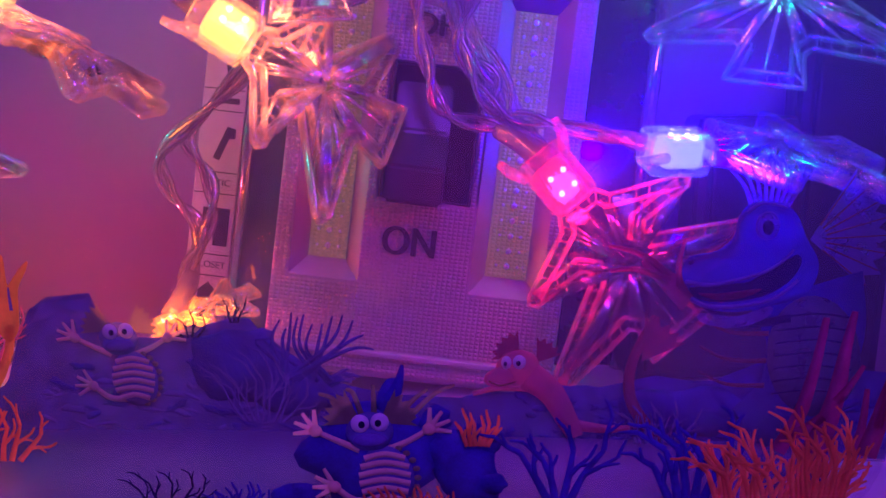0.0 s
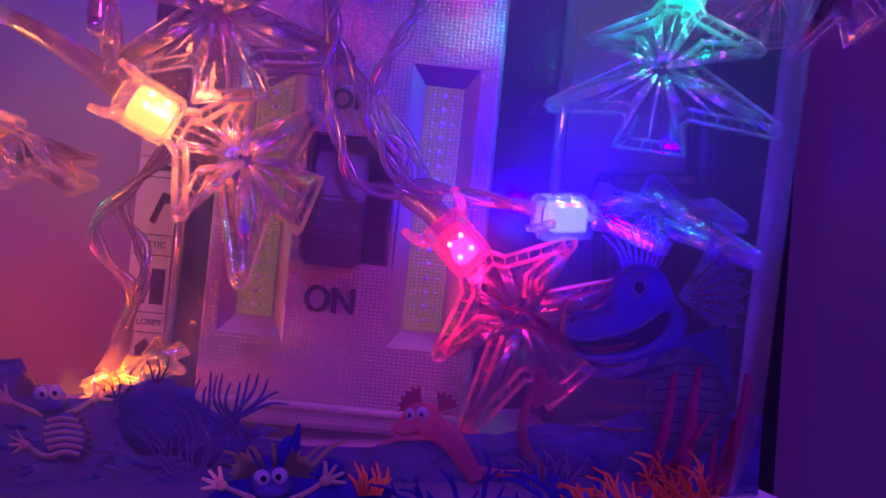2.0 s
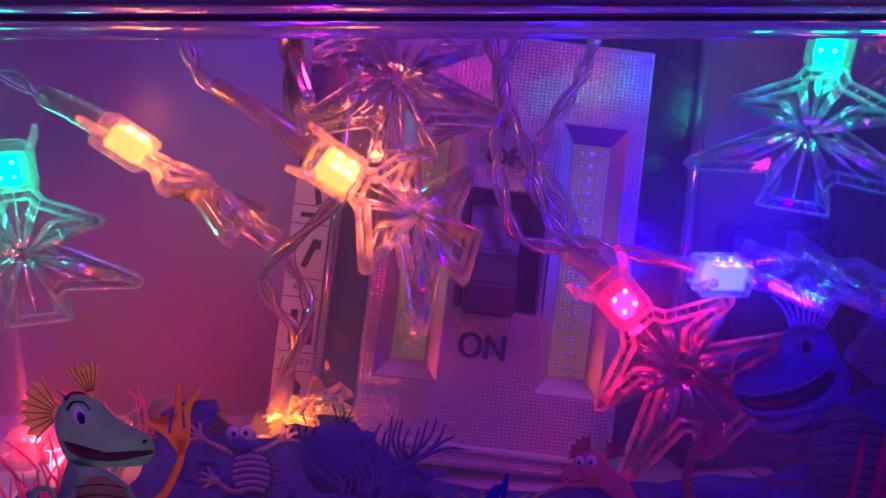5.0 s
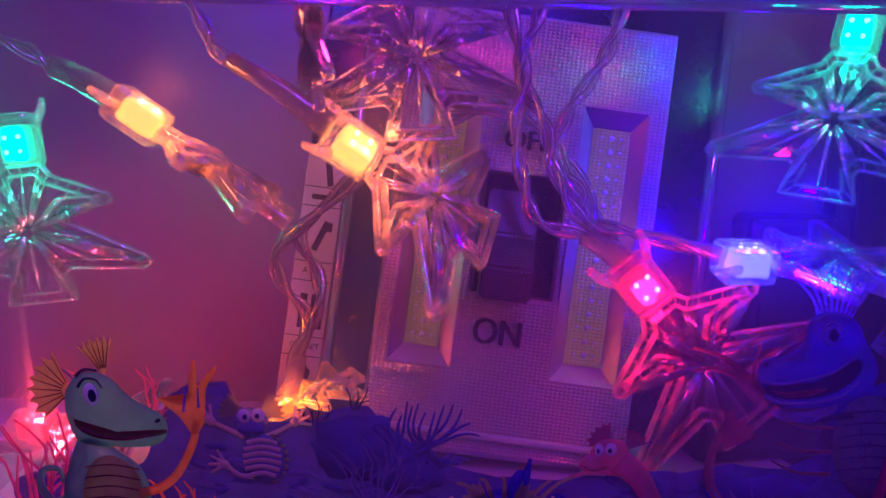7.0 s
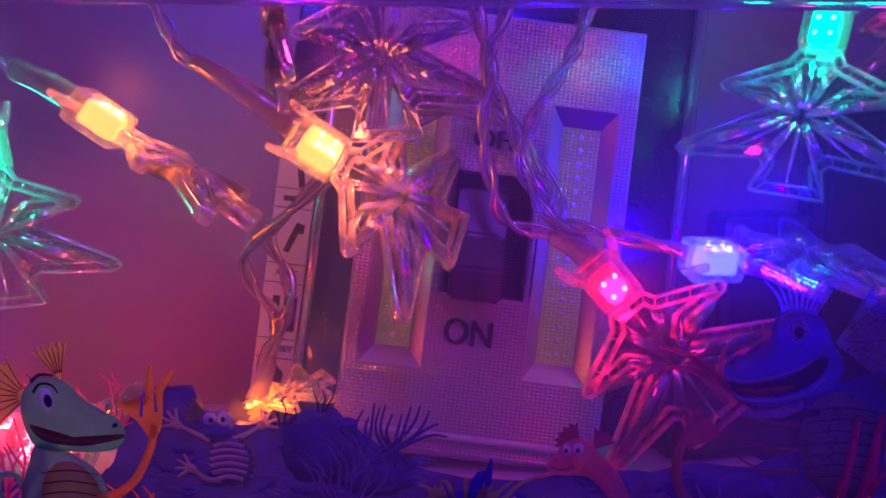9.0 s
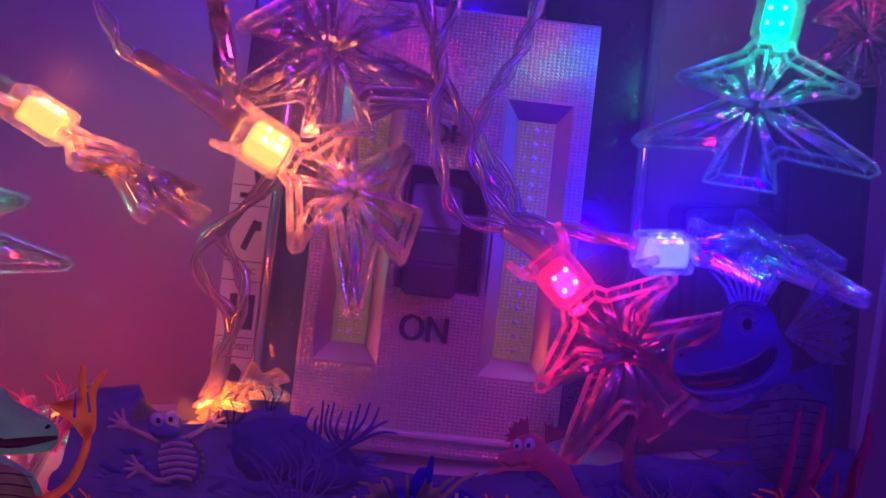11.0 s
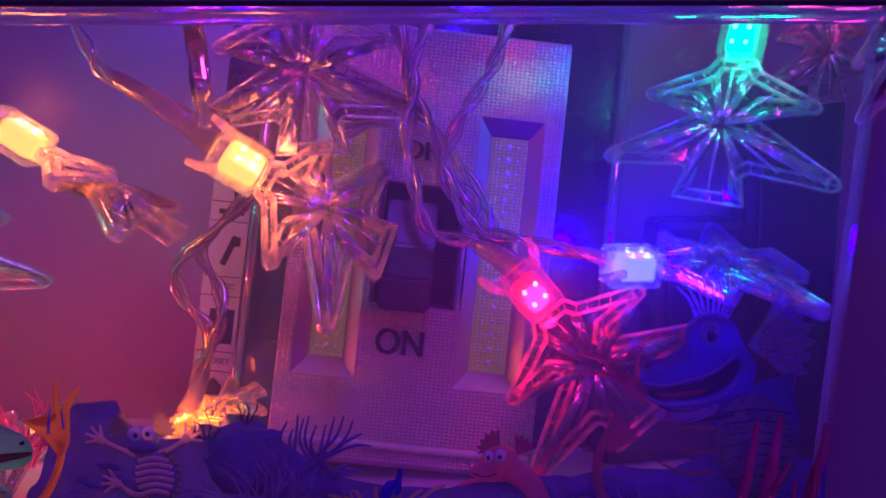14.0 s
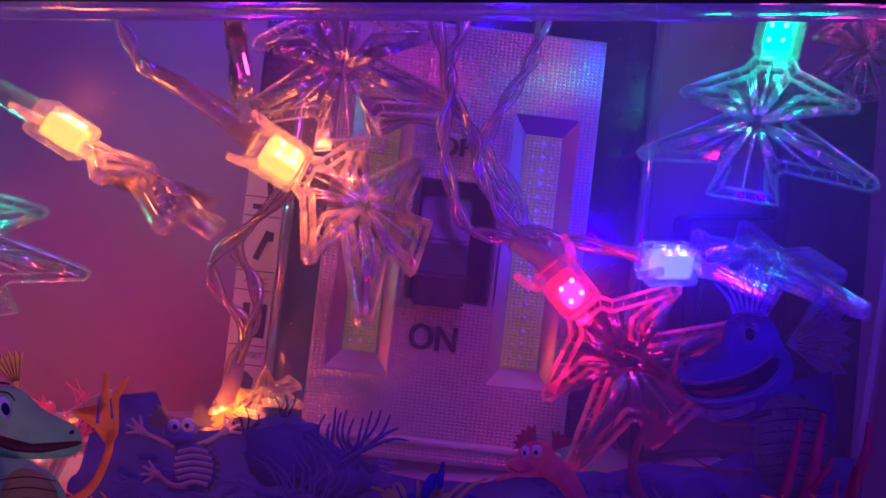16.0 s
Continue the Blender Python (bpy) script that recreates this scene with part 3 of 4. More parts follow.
def tree_light(bulb, axis, wing, color, power, scale=1.0, label="", group="string of tree lights"):
    """bulb: the LED's place; axis: from the bulb to the trunk; wing: across the tree."""
    z = -Vector(axis).normalized()
    x = Vector(wing)
    x = (x - z * x.dot(z)).normalized()
    y = z.cross(x)
    m = Matrix((x, y, z)).transposed().to_4x4()
    t = copy_thing(MASTER, Matrix.Translation(bulb) @ m @ Matrix.Diagonal((scale, scale, scale, 1)))
    t.matrix_basis = Matrix.Translation(bulb) @ m @ Matrix.Diagonal((scale, scale, scale, 1))
    tagged(t, label, "string light", group)
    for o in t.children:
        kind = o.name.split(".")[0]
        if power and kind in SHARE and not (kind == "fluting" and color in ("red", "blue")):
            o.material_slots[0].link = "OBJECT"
            o.material_slots[0].material = self_lit_plastic(kind, color)
    bm = box(-0.0032, 0.0032, -0.0030, 0.0030, -0.0048, 0.0042, 0.0012)
    led = part("led", bm, LED_MAT[color], t, color + " lit LED" if power else "unlit LED")
    bm = bmesh.new()
    for i in (-1, 1):
        for k in (-1, 1):
            bmesh.ops.create_icosphere(bm, subdivisions=1, radius=0.0007, matrix=Matrix.Translation((i * 0.0016, -0.0030, -0.0006 + k * 0.0018)))
    part("led_chip", bm, CHIP_MAT[color], led)
    if power:
        li = bpy.data.lights.new("bulb_light", "POINT")
        li.color, li.energy, li.shadow_soft_size = GLOWS[color][0], power, 0.004
        lo = new("bulb_light", li)
        lo.parent = t
        lo.location = (0, -0.0100, -0.002)
    return t


tree_light((-0.048, 0.1735, 0.0933), (0.039, 0.012, -0.027), (0.21, 0.68, 0.70), "yellow", 0.042, 1.10, "clear fir-tree light with a glowing yellow LED")
tree_light((-0.0985, 0.166, 0.1000), (0.036, 0.004, -0.0255), (-0.28, 0.94, 0.14), "yellow", 0.030, 1.05, "clear fir-tree light with a warm yellow LED, seen edge-on")
tree_light((0.026, 0.1695, 0.0598), (0.63, -0.15, -0.76), (0.77, 0.10, 0.62), "red", 0.045, 1.10, "clear fir-tree light glowing red, hanging aslant")
tree_light((0.052, 0.1690, 0.0664), (1.0, 0.10, -0.02), (0.03, 0.93, 0.22), "blue", 0.29, 1.05, "clear fir-tree light with a bright blue LED, lying level")
tree_light((0.0896, 0.1960, 0.1275), (-0.22, -0.10, -0.97), (0.81, -0.57, -0.08), "green", 0.040, 1.16, "clear fir-tree light with a green LED, hanging upright")
tree_light((-0.0335, 0.1850, 0.1425), (0.05, 0.0, -1.0), (1.0, 0.05, 0.03), "none", 0, 1.14, "clear fir-tree light hanging from the tank's rim")
tree_light((-0.0615, 0.1800, 0.1430), (0.08, 0.0, -1.0), (-0.28, 0.96, 0.0), "pink", 0.035, 1.0, "clear fir-tree light with a pink LED, seen edge-on")
tree_light((-0.1450, 0.1960, 0.0930), (0.10, 0.0, -0.95), (0.96, 0.10, 0.08), "green", 0.065, 1.12, "clear fir-tree light with a green LED, hanging upright")
tree_light((0.0945, 0.1390, 0.1290), (0.26, -0.36, -0.90), (-0.20, 0.80, -0.56), "none", 0, 0.64, "unlit clear fir-tree light hanging outside the tank")
tree_light((0.1160, 0.2060, 0.1420), (0.12, 0.0, -1.0), (0.95, 0.3, 0.0), "pink", 0.002, 0.80, "small clear fir-tree light beside the green one")
tree_light((-0.0670, 0.1760, 0.0235), (0.45, 0.25, 0.15), (0.2, 0.9, 0.2), "orange", 0.030, 0.55, "small fir-tree light glowing orange low behind the print")
tree_light((-0.1330, 0.1740, 0.0180), (1.0, 0.05, 0.0), (0.0, 1.0, 0.2), "scarlet", 0.195, 0.85, "fir-tree light glowing red low behind the print")
tree_light((-0.0640, 0.2050, 0.1520), (0.5, 0.1, 0.2), (0.1, 1.0, 0.2), "blue", 0.160, 1.0, "fir-tree light with a blue LED on top of the tank")
tree_light((0.0120, 0.1880, 0.1460), (0.6, 0.1, 0.15), (0.1, 1.0, 0.1), "blue", 0.045, 1.0, "fir-tree light with a blue LED on top of the tank")
tree_light((0.1000, 0.1700, 0.1530), (0.3, 0.3, 0.35), (0.9, 0.2, 0.1), "pink", 0.020, 1.0, "fir-tree light with a pink LED on top of the tank")

for o in (*MASTER.children_recursive, MASTER):
    bpy.data.objects.remove(o)


def cable(points, twist=0.0012, radius=0.00105, turns=9, label="clear twisted two-wire cable of the string lights"):
    t = thing("light_cable", pose(0, 0, 0), label, "cable", "cables of the string lights")
    path = spline(points, 14)
    for s in (0, math.pi):
        pts = []
        for i, p in enumerate(path):
            d = (path[min(i + 1, len(path) - 1)] - path[max(i - 1, 0)]).normalized()
            a = d.cross(Vector((0, 1, 0))).normalized()
            b = d.cross(a)
            w = s + 0.55 * turns * 2 * math.pi * i / len(path)
            pts.append(p + (a * math.cos(w) + b * math.sin(w)) * twist)
        core = part("wire", tube(pts, radius, 8), M_CABLE, t, "", True)
        part("conductor", tube(pts, radius * 0.3, 5), M_COPPER, core, "thin coppery strand")
    return t


def sleeve(a, b, r0=0.0034, r1=0.0042):
    t = thing("cable_sleeve", pose(0, 0, 0), "milky clear sleeve where cable enters a light", "cable sleeve", "cable sleeves")
    path = spline([a, Vector(a).lerp(Vector(b), 0.5) + Vector((0.0006, 0, 0.0005)), b], 8)
    n = len(path)
    part("sleeve", tube(path, [r0 + (r1 - r0) * i / (n - 1) for i in range(n)], 12, False, 0.75), M_SLEEVE, t, "", True)


cable([(-0.012, 0.190, 0.150), (-0.0074, 0.186, 0.1276), (-0.0040, 0.184, 0.1127), (-0.0059, 0.183, 0.0990), (-0.0032, 0.182, 0.0835), (0.0012, 0.182, 0.0740), (0.0154, 0.182, 0.0706), (0.0247, 0.1765, 0.0660)], turns=7)
cable([(0.003, 0.190, 0.150), (-0.0006, 0.186, 0.1276), (-0.0055, 0.1845, 0.1142), (0.0018, 0.184, 0.1005), (0.0047, 0.183, 0.0881), (0.0123, 0.182, 0.0754), (0.0249, 0.180, 0.0721), (0.0440, 0.173, 0.0680)], turns=8)
cable([(0.026, 0.190, 0.150), (0.0207, 0.186, 0.1275), (0.0160, 0.185, 0.1156), (0.0081, 0.184, 0.1035), (0.0047, 0.185, 0.0912), (0.0125, 0.186, 0.0817), (0.0138, 0.184, 0.0738), (0.022, 0.182, 0.0700)], turns=8)
cable([(-0.0227, 0.192, 0.1015), (-0.0101, 0.195, 0.1042), (0.0027, 0.195, 0.0988), (0.0094, 0.194, 0.0911), (0.0171, 0.191, 0.0782), (0.0180, 0.188, 0.0707)], turns=4)
cable([(-0.105, 0.180, 0.150), (-0.0889, 0.178, 0.1281), (-0.0827, 0.177, 0.1168), (-0.0744, 0.177, 0.1119)], turns=4)
sleeve((-0.0800, 0.177, 0.1152), (-0.0540, 0.1735, 0.0985), 0.0022, 0.0036)
cable([(-0.0430, 0.190, 0.0920), (-0.0496, 0.195, 0.0854), (-0.0608, 0.195, 0.0740), (-0.0722, 0.195, 0.0640), (-0.0708, 0.194, 0.0542), (-0.0635, 0.193, 0.0451), (-0.0655, 0.192, 0.0323), (-0.0680, 0.186, 0.0245)], turns=5)
cable([(-0.0430, 0.193, 0.0900), (-0.0496, 0.197, 0.0838), (-0.0657, 0.197, 0.0690), (-0.0610, 0.196, 0.0576), (-0.0602, 0.194, 0.0476), (-0.0655, 0.193, 0.0374), (-0.0672, 0.188, 0.0289)], turns=5)
cable([(-0.160, 0.174, 0.128), (-0.1332, 0.172, 0.1181), (-0.1199, 0.170, 0.1116), (-0.1090, 0.168, 0.1050)], turns=4)
sleeve((-0.1210, 0.170, 0.1120), (-0.1030, 0.1665, 0.1030), 0.0028, 0.0036)
sleeve((0.0130, 0.182, 0.0705), (0.0235, 0.1715, 0.0635), 0.0022, 0.0036)
sleeve((0.0360, 0.176, 0.0695), (0.0470, 0.1698, 0.0672), 0.0014, 0.0022)
sleeve((-0.0655, 0.191, 0.0330), (-0.0672, 0.180, 0.0250), 0.002, 0.003)
cable([(-0.300, 0.210, 0.004), (-0.200, 0.200, 0.003), (-0.150, 0.190, 0.005), (-0.1330, 0.182, 0.012)], turns=6)

# ---- tank ----
FRONT, BACK, TOP = 0.1225, 0.1560, 0.1235


def wall_sheet(x0, x1, taper, y, thick, z0, z1, turn=0.0):
    """An upright clear panel, a little narrower at the foot, with rounded lower corners."""
    bm = bmesh.new()
    pts = []
    r = 0.016
    for a in range(7):
        w = math.pi / 2 * a / 6
        pts.append((x1 - taper - r + r * math.sin(w), z0 + r - r * math.cos(w)))
    pts += [(x1, z1), (x0, z1)]
    for a in range(7):
        w = math.pi / 2 * a / 6
        pts.append((x0 + taper + r - r * math.cos(w), z0 + r - r * math.sin(w)))
    bm.faces.new([bm.verts.new((x, y - turn * x, z)) for x, z in pts])
    ext = bmesh.ops.extrude_face_region(bm, geom=bm.faces[:])
    bmesh.ops.translate(bm, verts=[v for v in ext["geom"] if isinstance(v, bmesh.types.BMVert)], vec=(0, thick, 0))
    bmesh.ops.recalc_face_normals(bm, faces=bm.faces)
    return bm


tank = thing("tank", pose(0, 0, 0), "clear plastic tank with a printed reef scene, standing on the table", "tank")
XL, XR = -0.1310, 0.0855
front = part("front_wall", wall_sheet(XL, XR, 0.0075, FRONT, 0.0016, 0.002, TOP), M_TANK, tank)
back = part("back_wall", wall_sheet(XL - 0.004, XR + 0.018, 0.0075, BACK, 0.0014, 0.0006, TOP + 0.009, 0.05), M_TANKBACK, tank)
for s, xt, xb in ((-1, XL, XL - 0.004), (1, XR, XR + 0.018)):
    bm = bmesh.new()
    yb = BACK - 0.05 * xb + 0.0012
    lo = 0.0075 * -s
    q = [(xt + lo, FRONT + 0.0018, 0.016), (xb + lo, yb, 0.016), (xb, yb, TOP + 0.009), (xt, FRONT + 0.0018, TOP)]
    bm.faces.new([bm.verts.new(v) for v in q])
    ext = bmesh.ops.extrude_face_region(bm, geom=bm.faces[:])
    bmesh.ops.translate(bm, verts=[v for v in ext["geom"] if isinstance(v, bmesh.types.BMVert)], vec=(-s * 0.0016, 0, 0))
    bmesh.ops.recalc_face_normals(bm, faces=bm.faces)
    part("side_wall", bm, M_SIDE, tank)
part("base", box(XL + 0.012, XR - 0.010, FRONT + 0.001, BACK + 0.004, 0.0, 0.0045, 0.0015), M_BASE, tank, "smoked plastic foot")
corners = [(XL, FRONT - 0.0012), (XR, FRONT - 0.0012), (XR + 0.018, BACK - 0.004), (XL - 0.004, BACK + 0.006)]
path = spline([Vector((x, y, TOP + 0.26 * (y - FRONT))) for k in range(4) for x, y in [tuple(Vector(corners[k]).lerp(Vector(corners[(k + 1) % 4]), f)) for f in (0.04, 0.35, 0.65, 0.96)]], 5, True)
part("rim", tube(path, 0.0019, 10, True), M_RIM, tank, "thick rounded clear rim", True)
# black bead added to draw the dark shadow line along the rim
part("rim_gap", tube([p + Vector((0, -0.0019 if p.y < FRONT + 0.002 else 0.0, -0.0002)) for p in path], 0.0007, 8, True), M_SLOT, tank, "dark bead standing for the shadow line at the rim", True)
part("rim_bead", tube([p + Vector((0, 0, -0.0026)) for p in path], 0.0012, 10, True), M_RIM, tank, "", True)


# ---- printed reef on the tank's two long walls ----
class Sheet:
    """Lays thin printed shapes on a panel, one layer above the other."""

    def __init__(self, parent, y, turn):
        self.parent, self.y, self.turn, self.step = parent, y, turn, 0
        self.base = {}

    def lay(self, name, loops, material):
        """Ink shapes a hair above the panel; each bulges a little, so that it takes the light like embossed film."""
        self.step += 1
        bm = bmesh.new()
        for k, loop in enumerate(loops):
            base = -0.00010 - 0.00006 * self.step - 0.00005 * k / len(loops)
            rows = loop.rows() if isinstance(loop, Loop) else [[(x, z, 0.0) for x, z in loop]]
            grid = [[bm.verts.new((x, h, z)) for x, z, h in row] for row in rows]
            for v in (w for row in grid for w in row):
                self.base[len(self.base)] = base
            if len(grid) == 1:
                bm.faces.new(grid[0])
                continue
            n = len(grid[0])
            for i in range(len(grid) - 1):
                for j in range(n if loop.closed else n - 1):
                    q = (grid[i][j], grid[i][(j + 1) % n], grid[i + 1][(j + 1) % n], grid[i + 1][j])
                    bm.faces.new(q)
            if loop.closed:
                bm.faces.new(grid[-1])
        bm.normal_update()
        bmesh.ops.triangulate(bm, faces=[f for f in bm.faces if len(f.verts) > 4])
        for f in bm.faces:
            f.normal_update()
            if f.normal.y > 0:
                f.normal_flip()
            f.smooth = True
        bm.normal_update()
        normals = [tuple(v.normal) for v in bm.verts]
        for v, base in zip(bm.verts, self.base.values()):
            v.co.y = self.y - self.turn * v.co.x + base + 0.012 * v.co.y
        self.base.clear()
        ob = part(name, bm, material, self.parent)
        ob.data.normals_split_custom_set_from_vertices(normals)
        return ob


class Loop(list):
    """An outline that knows how it bulges: a dome or a ridge."""
    kind, closed = "dome", True

    def rows(self):
        if self.kind == "ridge":
            n = len(self) // 2
            out = []
            for f, h in ((0, 0), (0.12, 0.55), (0.3, 0.88), (0.5, 1.0), (0.7, 0.88), (0.88, 0.55), (1, 0)):
                row = []
                for i in range(n):
                    (x0, z0), (x1, z1) = self[i], self[-1 - i]
                    row.append((x0 + (x1 - x0) * f, z0 + (z1 - z0) * f, -h * 0.30 * math.hypot(x1 - x0, z1 - z0)))
                out.append(row)
            return out
        cx, cz = sum(p[0] for p in self) / len(self), sum(p[1] for p in self) / len(self)
        r = min(math.hypot(x - cx, z - cz) for x, z in self)
        return [[(cx + (x - cx) * s, cz + (z - cz) * s, -0.55 * r * math.sqrt(1 - s * s)) for x, z in self] for s in (1.0, 0.93, 0.8, 0.6, 0.35, 0.1)]


def blob(cx, cz, rx, rz, turn=0.0, wob=0.0, n=28, seed=0):
    out = Loop()
    c, s = math.cos(radians(turn)), math.sin(radians(turn))
    for i in range(n):
        a = 2 * math.pi * i / n
        k = 1 + wob * noise.noise(Vector((math.cos(a) * 1.7 + seed * 7.1, math.sin(a) * 1.7, seed)))
        x, z = rx * k * math.cos(a), rz * k * math.sin(a)
        out.append((cx + x * c - z * s, cz + x * s + z * c))
    return out


def outline(pts, n=4):
    """A rounded closed outline through the points."""
    return Loop([(p.x, p.y) for p in spline([(x, z, 0) for x, z in pts], n, True)])


def stroke(pts, w0, w1, n=6):
    """A tapering brush stroke."""
    path = spline([(x, z, 0) for x, z in pts], n)
    left, right = [], []
    for i, p in enumerate(path):
        d = (path[min(i + 1, len(path) - 1)] - path[max(i - 1, 0)]).normalized()
        w = (w0 + (w1 - w0) * i / (len(path) - 1)) / 2
        left.append((p.x - d.y * w, p.y + d.x * w))
        right.append((p.x + d.y * w, p.y - d.x * w))
    out = Loop(left + right[::-1])
    out.kind, out.closed = "ridge", False
    return out


def fan(cx, cz, r, a0, a1, ribs, notch=0.82):
    out = [(cx, cz)]
    for i in range(ribs * 2 + 1):
        a = radians(a0 + (a1 - a0) * i / (ribs * 2))
        k = r * (1 if i % 2 == 0 else notch)
        out.append((cx + k * math.cos(a), cz + k * math.sin(a)))
    return out


def ribs(cx, cz, r, a0, a1, n, w=0.0003):
    return [stroke([(cx + 0.2 * r * math.cos(a), cz + 0.2 * r * math.sin(a)), (cx + 0.93 * r * math.cos(a), cz + 0.93 * r * math.sin(a))], w, w * 0.6, 2) for a in [radians(a0 + (a1 - a0) * i / (n - 1)) for i in range(n)]]


def branches(x, z, height, width, count, rnd, w=0.0009, depth=2, spread=55):
    """A clump of coral twigs."""
    out = []

    def grow(x, z, a, l, w, d):
        b = a + rnd.uniform(-14, 14)
        mx, mz = x + l * 0.5 * math.cos(radians(a)), z + l * 0.5 * math.sin(radians(a))
        ex, ez = mx + l * 0.5 * math.cos(radians(b)), mz + l * 0.5 * math.sin(radians(b))
        out.append(stroke([(x, z), (mx, mz), (ex, ez)], w, w * 0.55, 3))
        if d:
            for s in (-1, 1):
                grow(mx if s < 0 else ex, mz if s < 0 else ez, b + s * rnd.uniform(18, 42), l * rnd.uniform(0.45, 0.65), w * 0.7, d - 1)

    for i in range(count):
        f = (i + 0.5) / count - 0.5
        grow(x + f * width * 0.5, z, 90 - f * spread + rnd.uniform(-8, 8), height * rnd.uniform(0.4, 0.62), w, depth)
    return out


def paddle(x, z, a, r, n=4, spread=95, w=0.0009):
    return [stroke([(x, z), (x + r * math.cos(radians(b)), z + r * math.sin(radians(b)))], w * 1.3, w * 0.7, 3) for b in [a - spread / 2 + spread * i / (n - 1) for i in range(n)]] + [blob(x, z, w * 1.3, w * 1.3)]


rnd = random.Random(5)
bk = Sheet(back, BACK, 0.05)
# reef hill
hill = [(-0.104, 0.0012)]
crest = [(-0.1015, 0.0120), (-0.0980, 0.0160), (-0.0950, 0.0250), (-0.0915, 0.0325), (-0.0873, 0.0352), (-0.0775, 0.0362), (-0.0760, 0.0320), (-0.0700, 0.0262), (-0.0640, 0.0262), (-0.0560, 0.0270), (-0.0512, 0.0296), (-0.0423, 0.0309), (-0.0388, 0.0266), (-0.0330, 0.0228), (-0.0279, 0.0192), (-0.0230, 0.0165), (-0.0105, 0.0138), (0.004, 0.0135), (0.010, 0.0152), (0.0165, 0.0150), (0.024, 0.0170), (0.034, 0.0165), (0.046, 0.0195), (0.058, 0.0185), (0.070, 0.0240), (0.084, 0.0225), (0.096, 0.0210)]
for i, (x, z) in enumerate(crest):
    hill.append((x, z))
    if i + 1 < len(crest):
        x1, z1 = crest[i + 1]
        for f in (0.33, 0.66):
            hill.append((x + (x1 - x) * f, z + (z1 - z) * f + 0.0009 * noise.noise(Vector((x * 400, f * 3, 2)))))
hill += [(0.096, 0.0012)]
bk.lay("reef_print", [hill], I_ROCK)
bk.lay("reef_shading_print", [blob(rnd.uniform(-0.090, -0.020), rnd.uniform(0.005, 0.019), rnd.uniform(0.0008, 0.0036), rnd.uniform(0.0003, 0.0009), rnd.uniform(-35, 35), 0.8, 16, seed=i) for i in range(70)], I_ROCKHI)
bk.lay("reef_shading_print", [blob(rnd.uniform(-0.090, -0.020), rnd.uniform(0.005, 0.022), rnd.uniform(0.0008, 0.0040), rnd.uniform(0.0004, 0.0012), rnd.uniform(-35, 35), 0.8, 16, seed=i + 80) for i in range(24)], I_DEEP)
bk.lay("reef_shading_print", [blob(rnd.uniform(0.012, 0.090), rnd.uniform(0.004, 0.015), rnd.uniform(0.0008, 0.0036), rnd.uniform(0.0003, 0.0010), rnd.uniform(-35, 35), 0.8, 16, seed=i + 150) for i in range(50)], I_DEEP)
bk.lay("reef_crown_print", [[(-0.0915, 0.0290), (-0.0885, 0.0338), (-0.0780, 0.0350), (-0.0768, 0.0315), (-0.083, 0.0325)]], I_ROCKHI)
bk.lay("reef_shade_print", [blob(-0.046, 0.0205, 0.011, 0.0080, 10, 0.4, seed=3), blob(-0.036, 0.015, 0.012, 0.007, -20, 0.4, seed=4), blob(0.052, 0.0115, 0.014, 0.006, 0, 0.4, seed=6)], I_DEEP)
bk.lay("sand_print", [[(-0.118, 0.0008)] + [(-0.118 + 0.0107 * i, 0.0030 + 0.0008 * math.sin(i * 1.3)) for i in range(21)] + [(0.096, 0.0008)]], I_LILAC)
# spiky bush
bk.lay("bush_print", [stroke([(-0.030 + rnd.uniform(-0.006, 0.006), 0.017), (-0.030 + 0.010 * f + rnd.uniform(-0.001, 0.001), 0.024 + 0.002 * rnd.random()), (-0.0295 + 0.0145 * f * (1.0 if f > 0 else 0.6), 0.0325 - 0.0055 * abs(f) * abs(f) + rnd.uniform(-0.003, 0.0015))], 0.0013, 0.0004, 4) for f in [-1 + 2 * i / 13 for i in range(14)]], I_DEEP)
bk.lay("bush_print", branches(-0.040, 0.007, 0.017, 0.020, 9, rnd, 0.0007, 2, 90), I_ROCKHI)
bk.lay("twig_print", branches(-0.0555, 0.0265, 0.0085, 0.008, 4, rnd, 0.0006, 1, 90), I_NAVY)
bk.lay("twig_print", branches(-0.0455, 0.0300, 0.007, 0.004, 3, rnd, 0.0006, 1, 70), I_NAVY)
bk.lay("red_grass_print", branches(-0.104, 0.019, 0.021, 0.022, 9, rnd, 0.0010, 2, 70), I_PINK)
bk.lay("mound_print", [blob(-0.1165, 0.0050, 0.0150, 0.0095, 0, 0.4, seed=9)], I_DEEP)
bk.lay("purple_grass_print", branches(-0.113, 0.022, 0.020, 0.010, 6, rnd, 0.0010, 1, 50), I_DEEP)

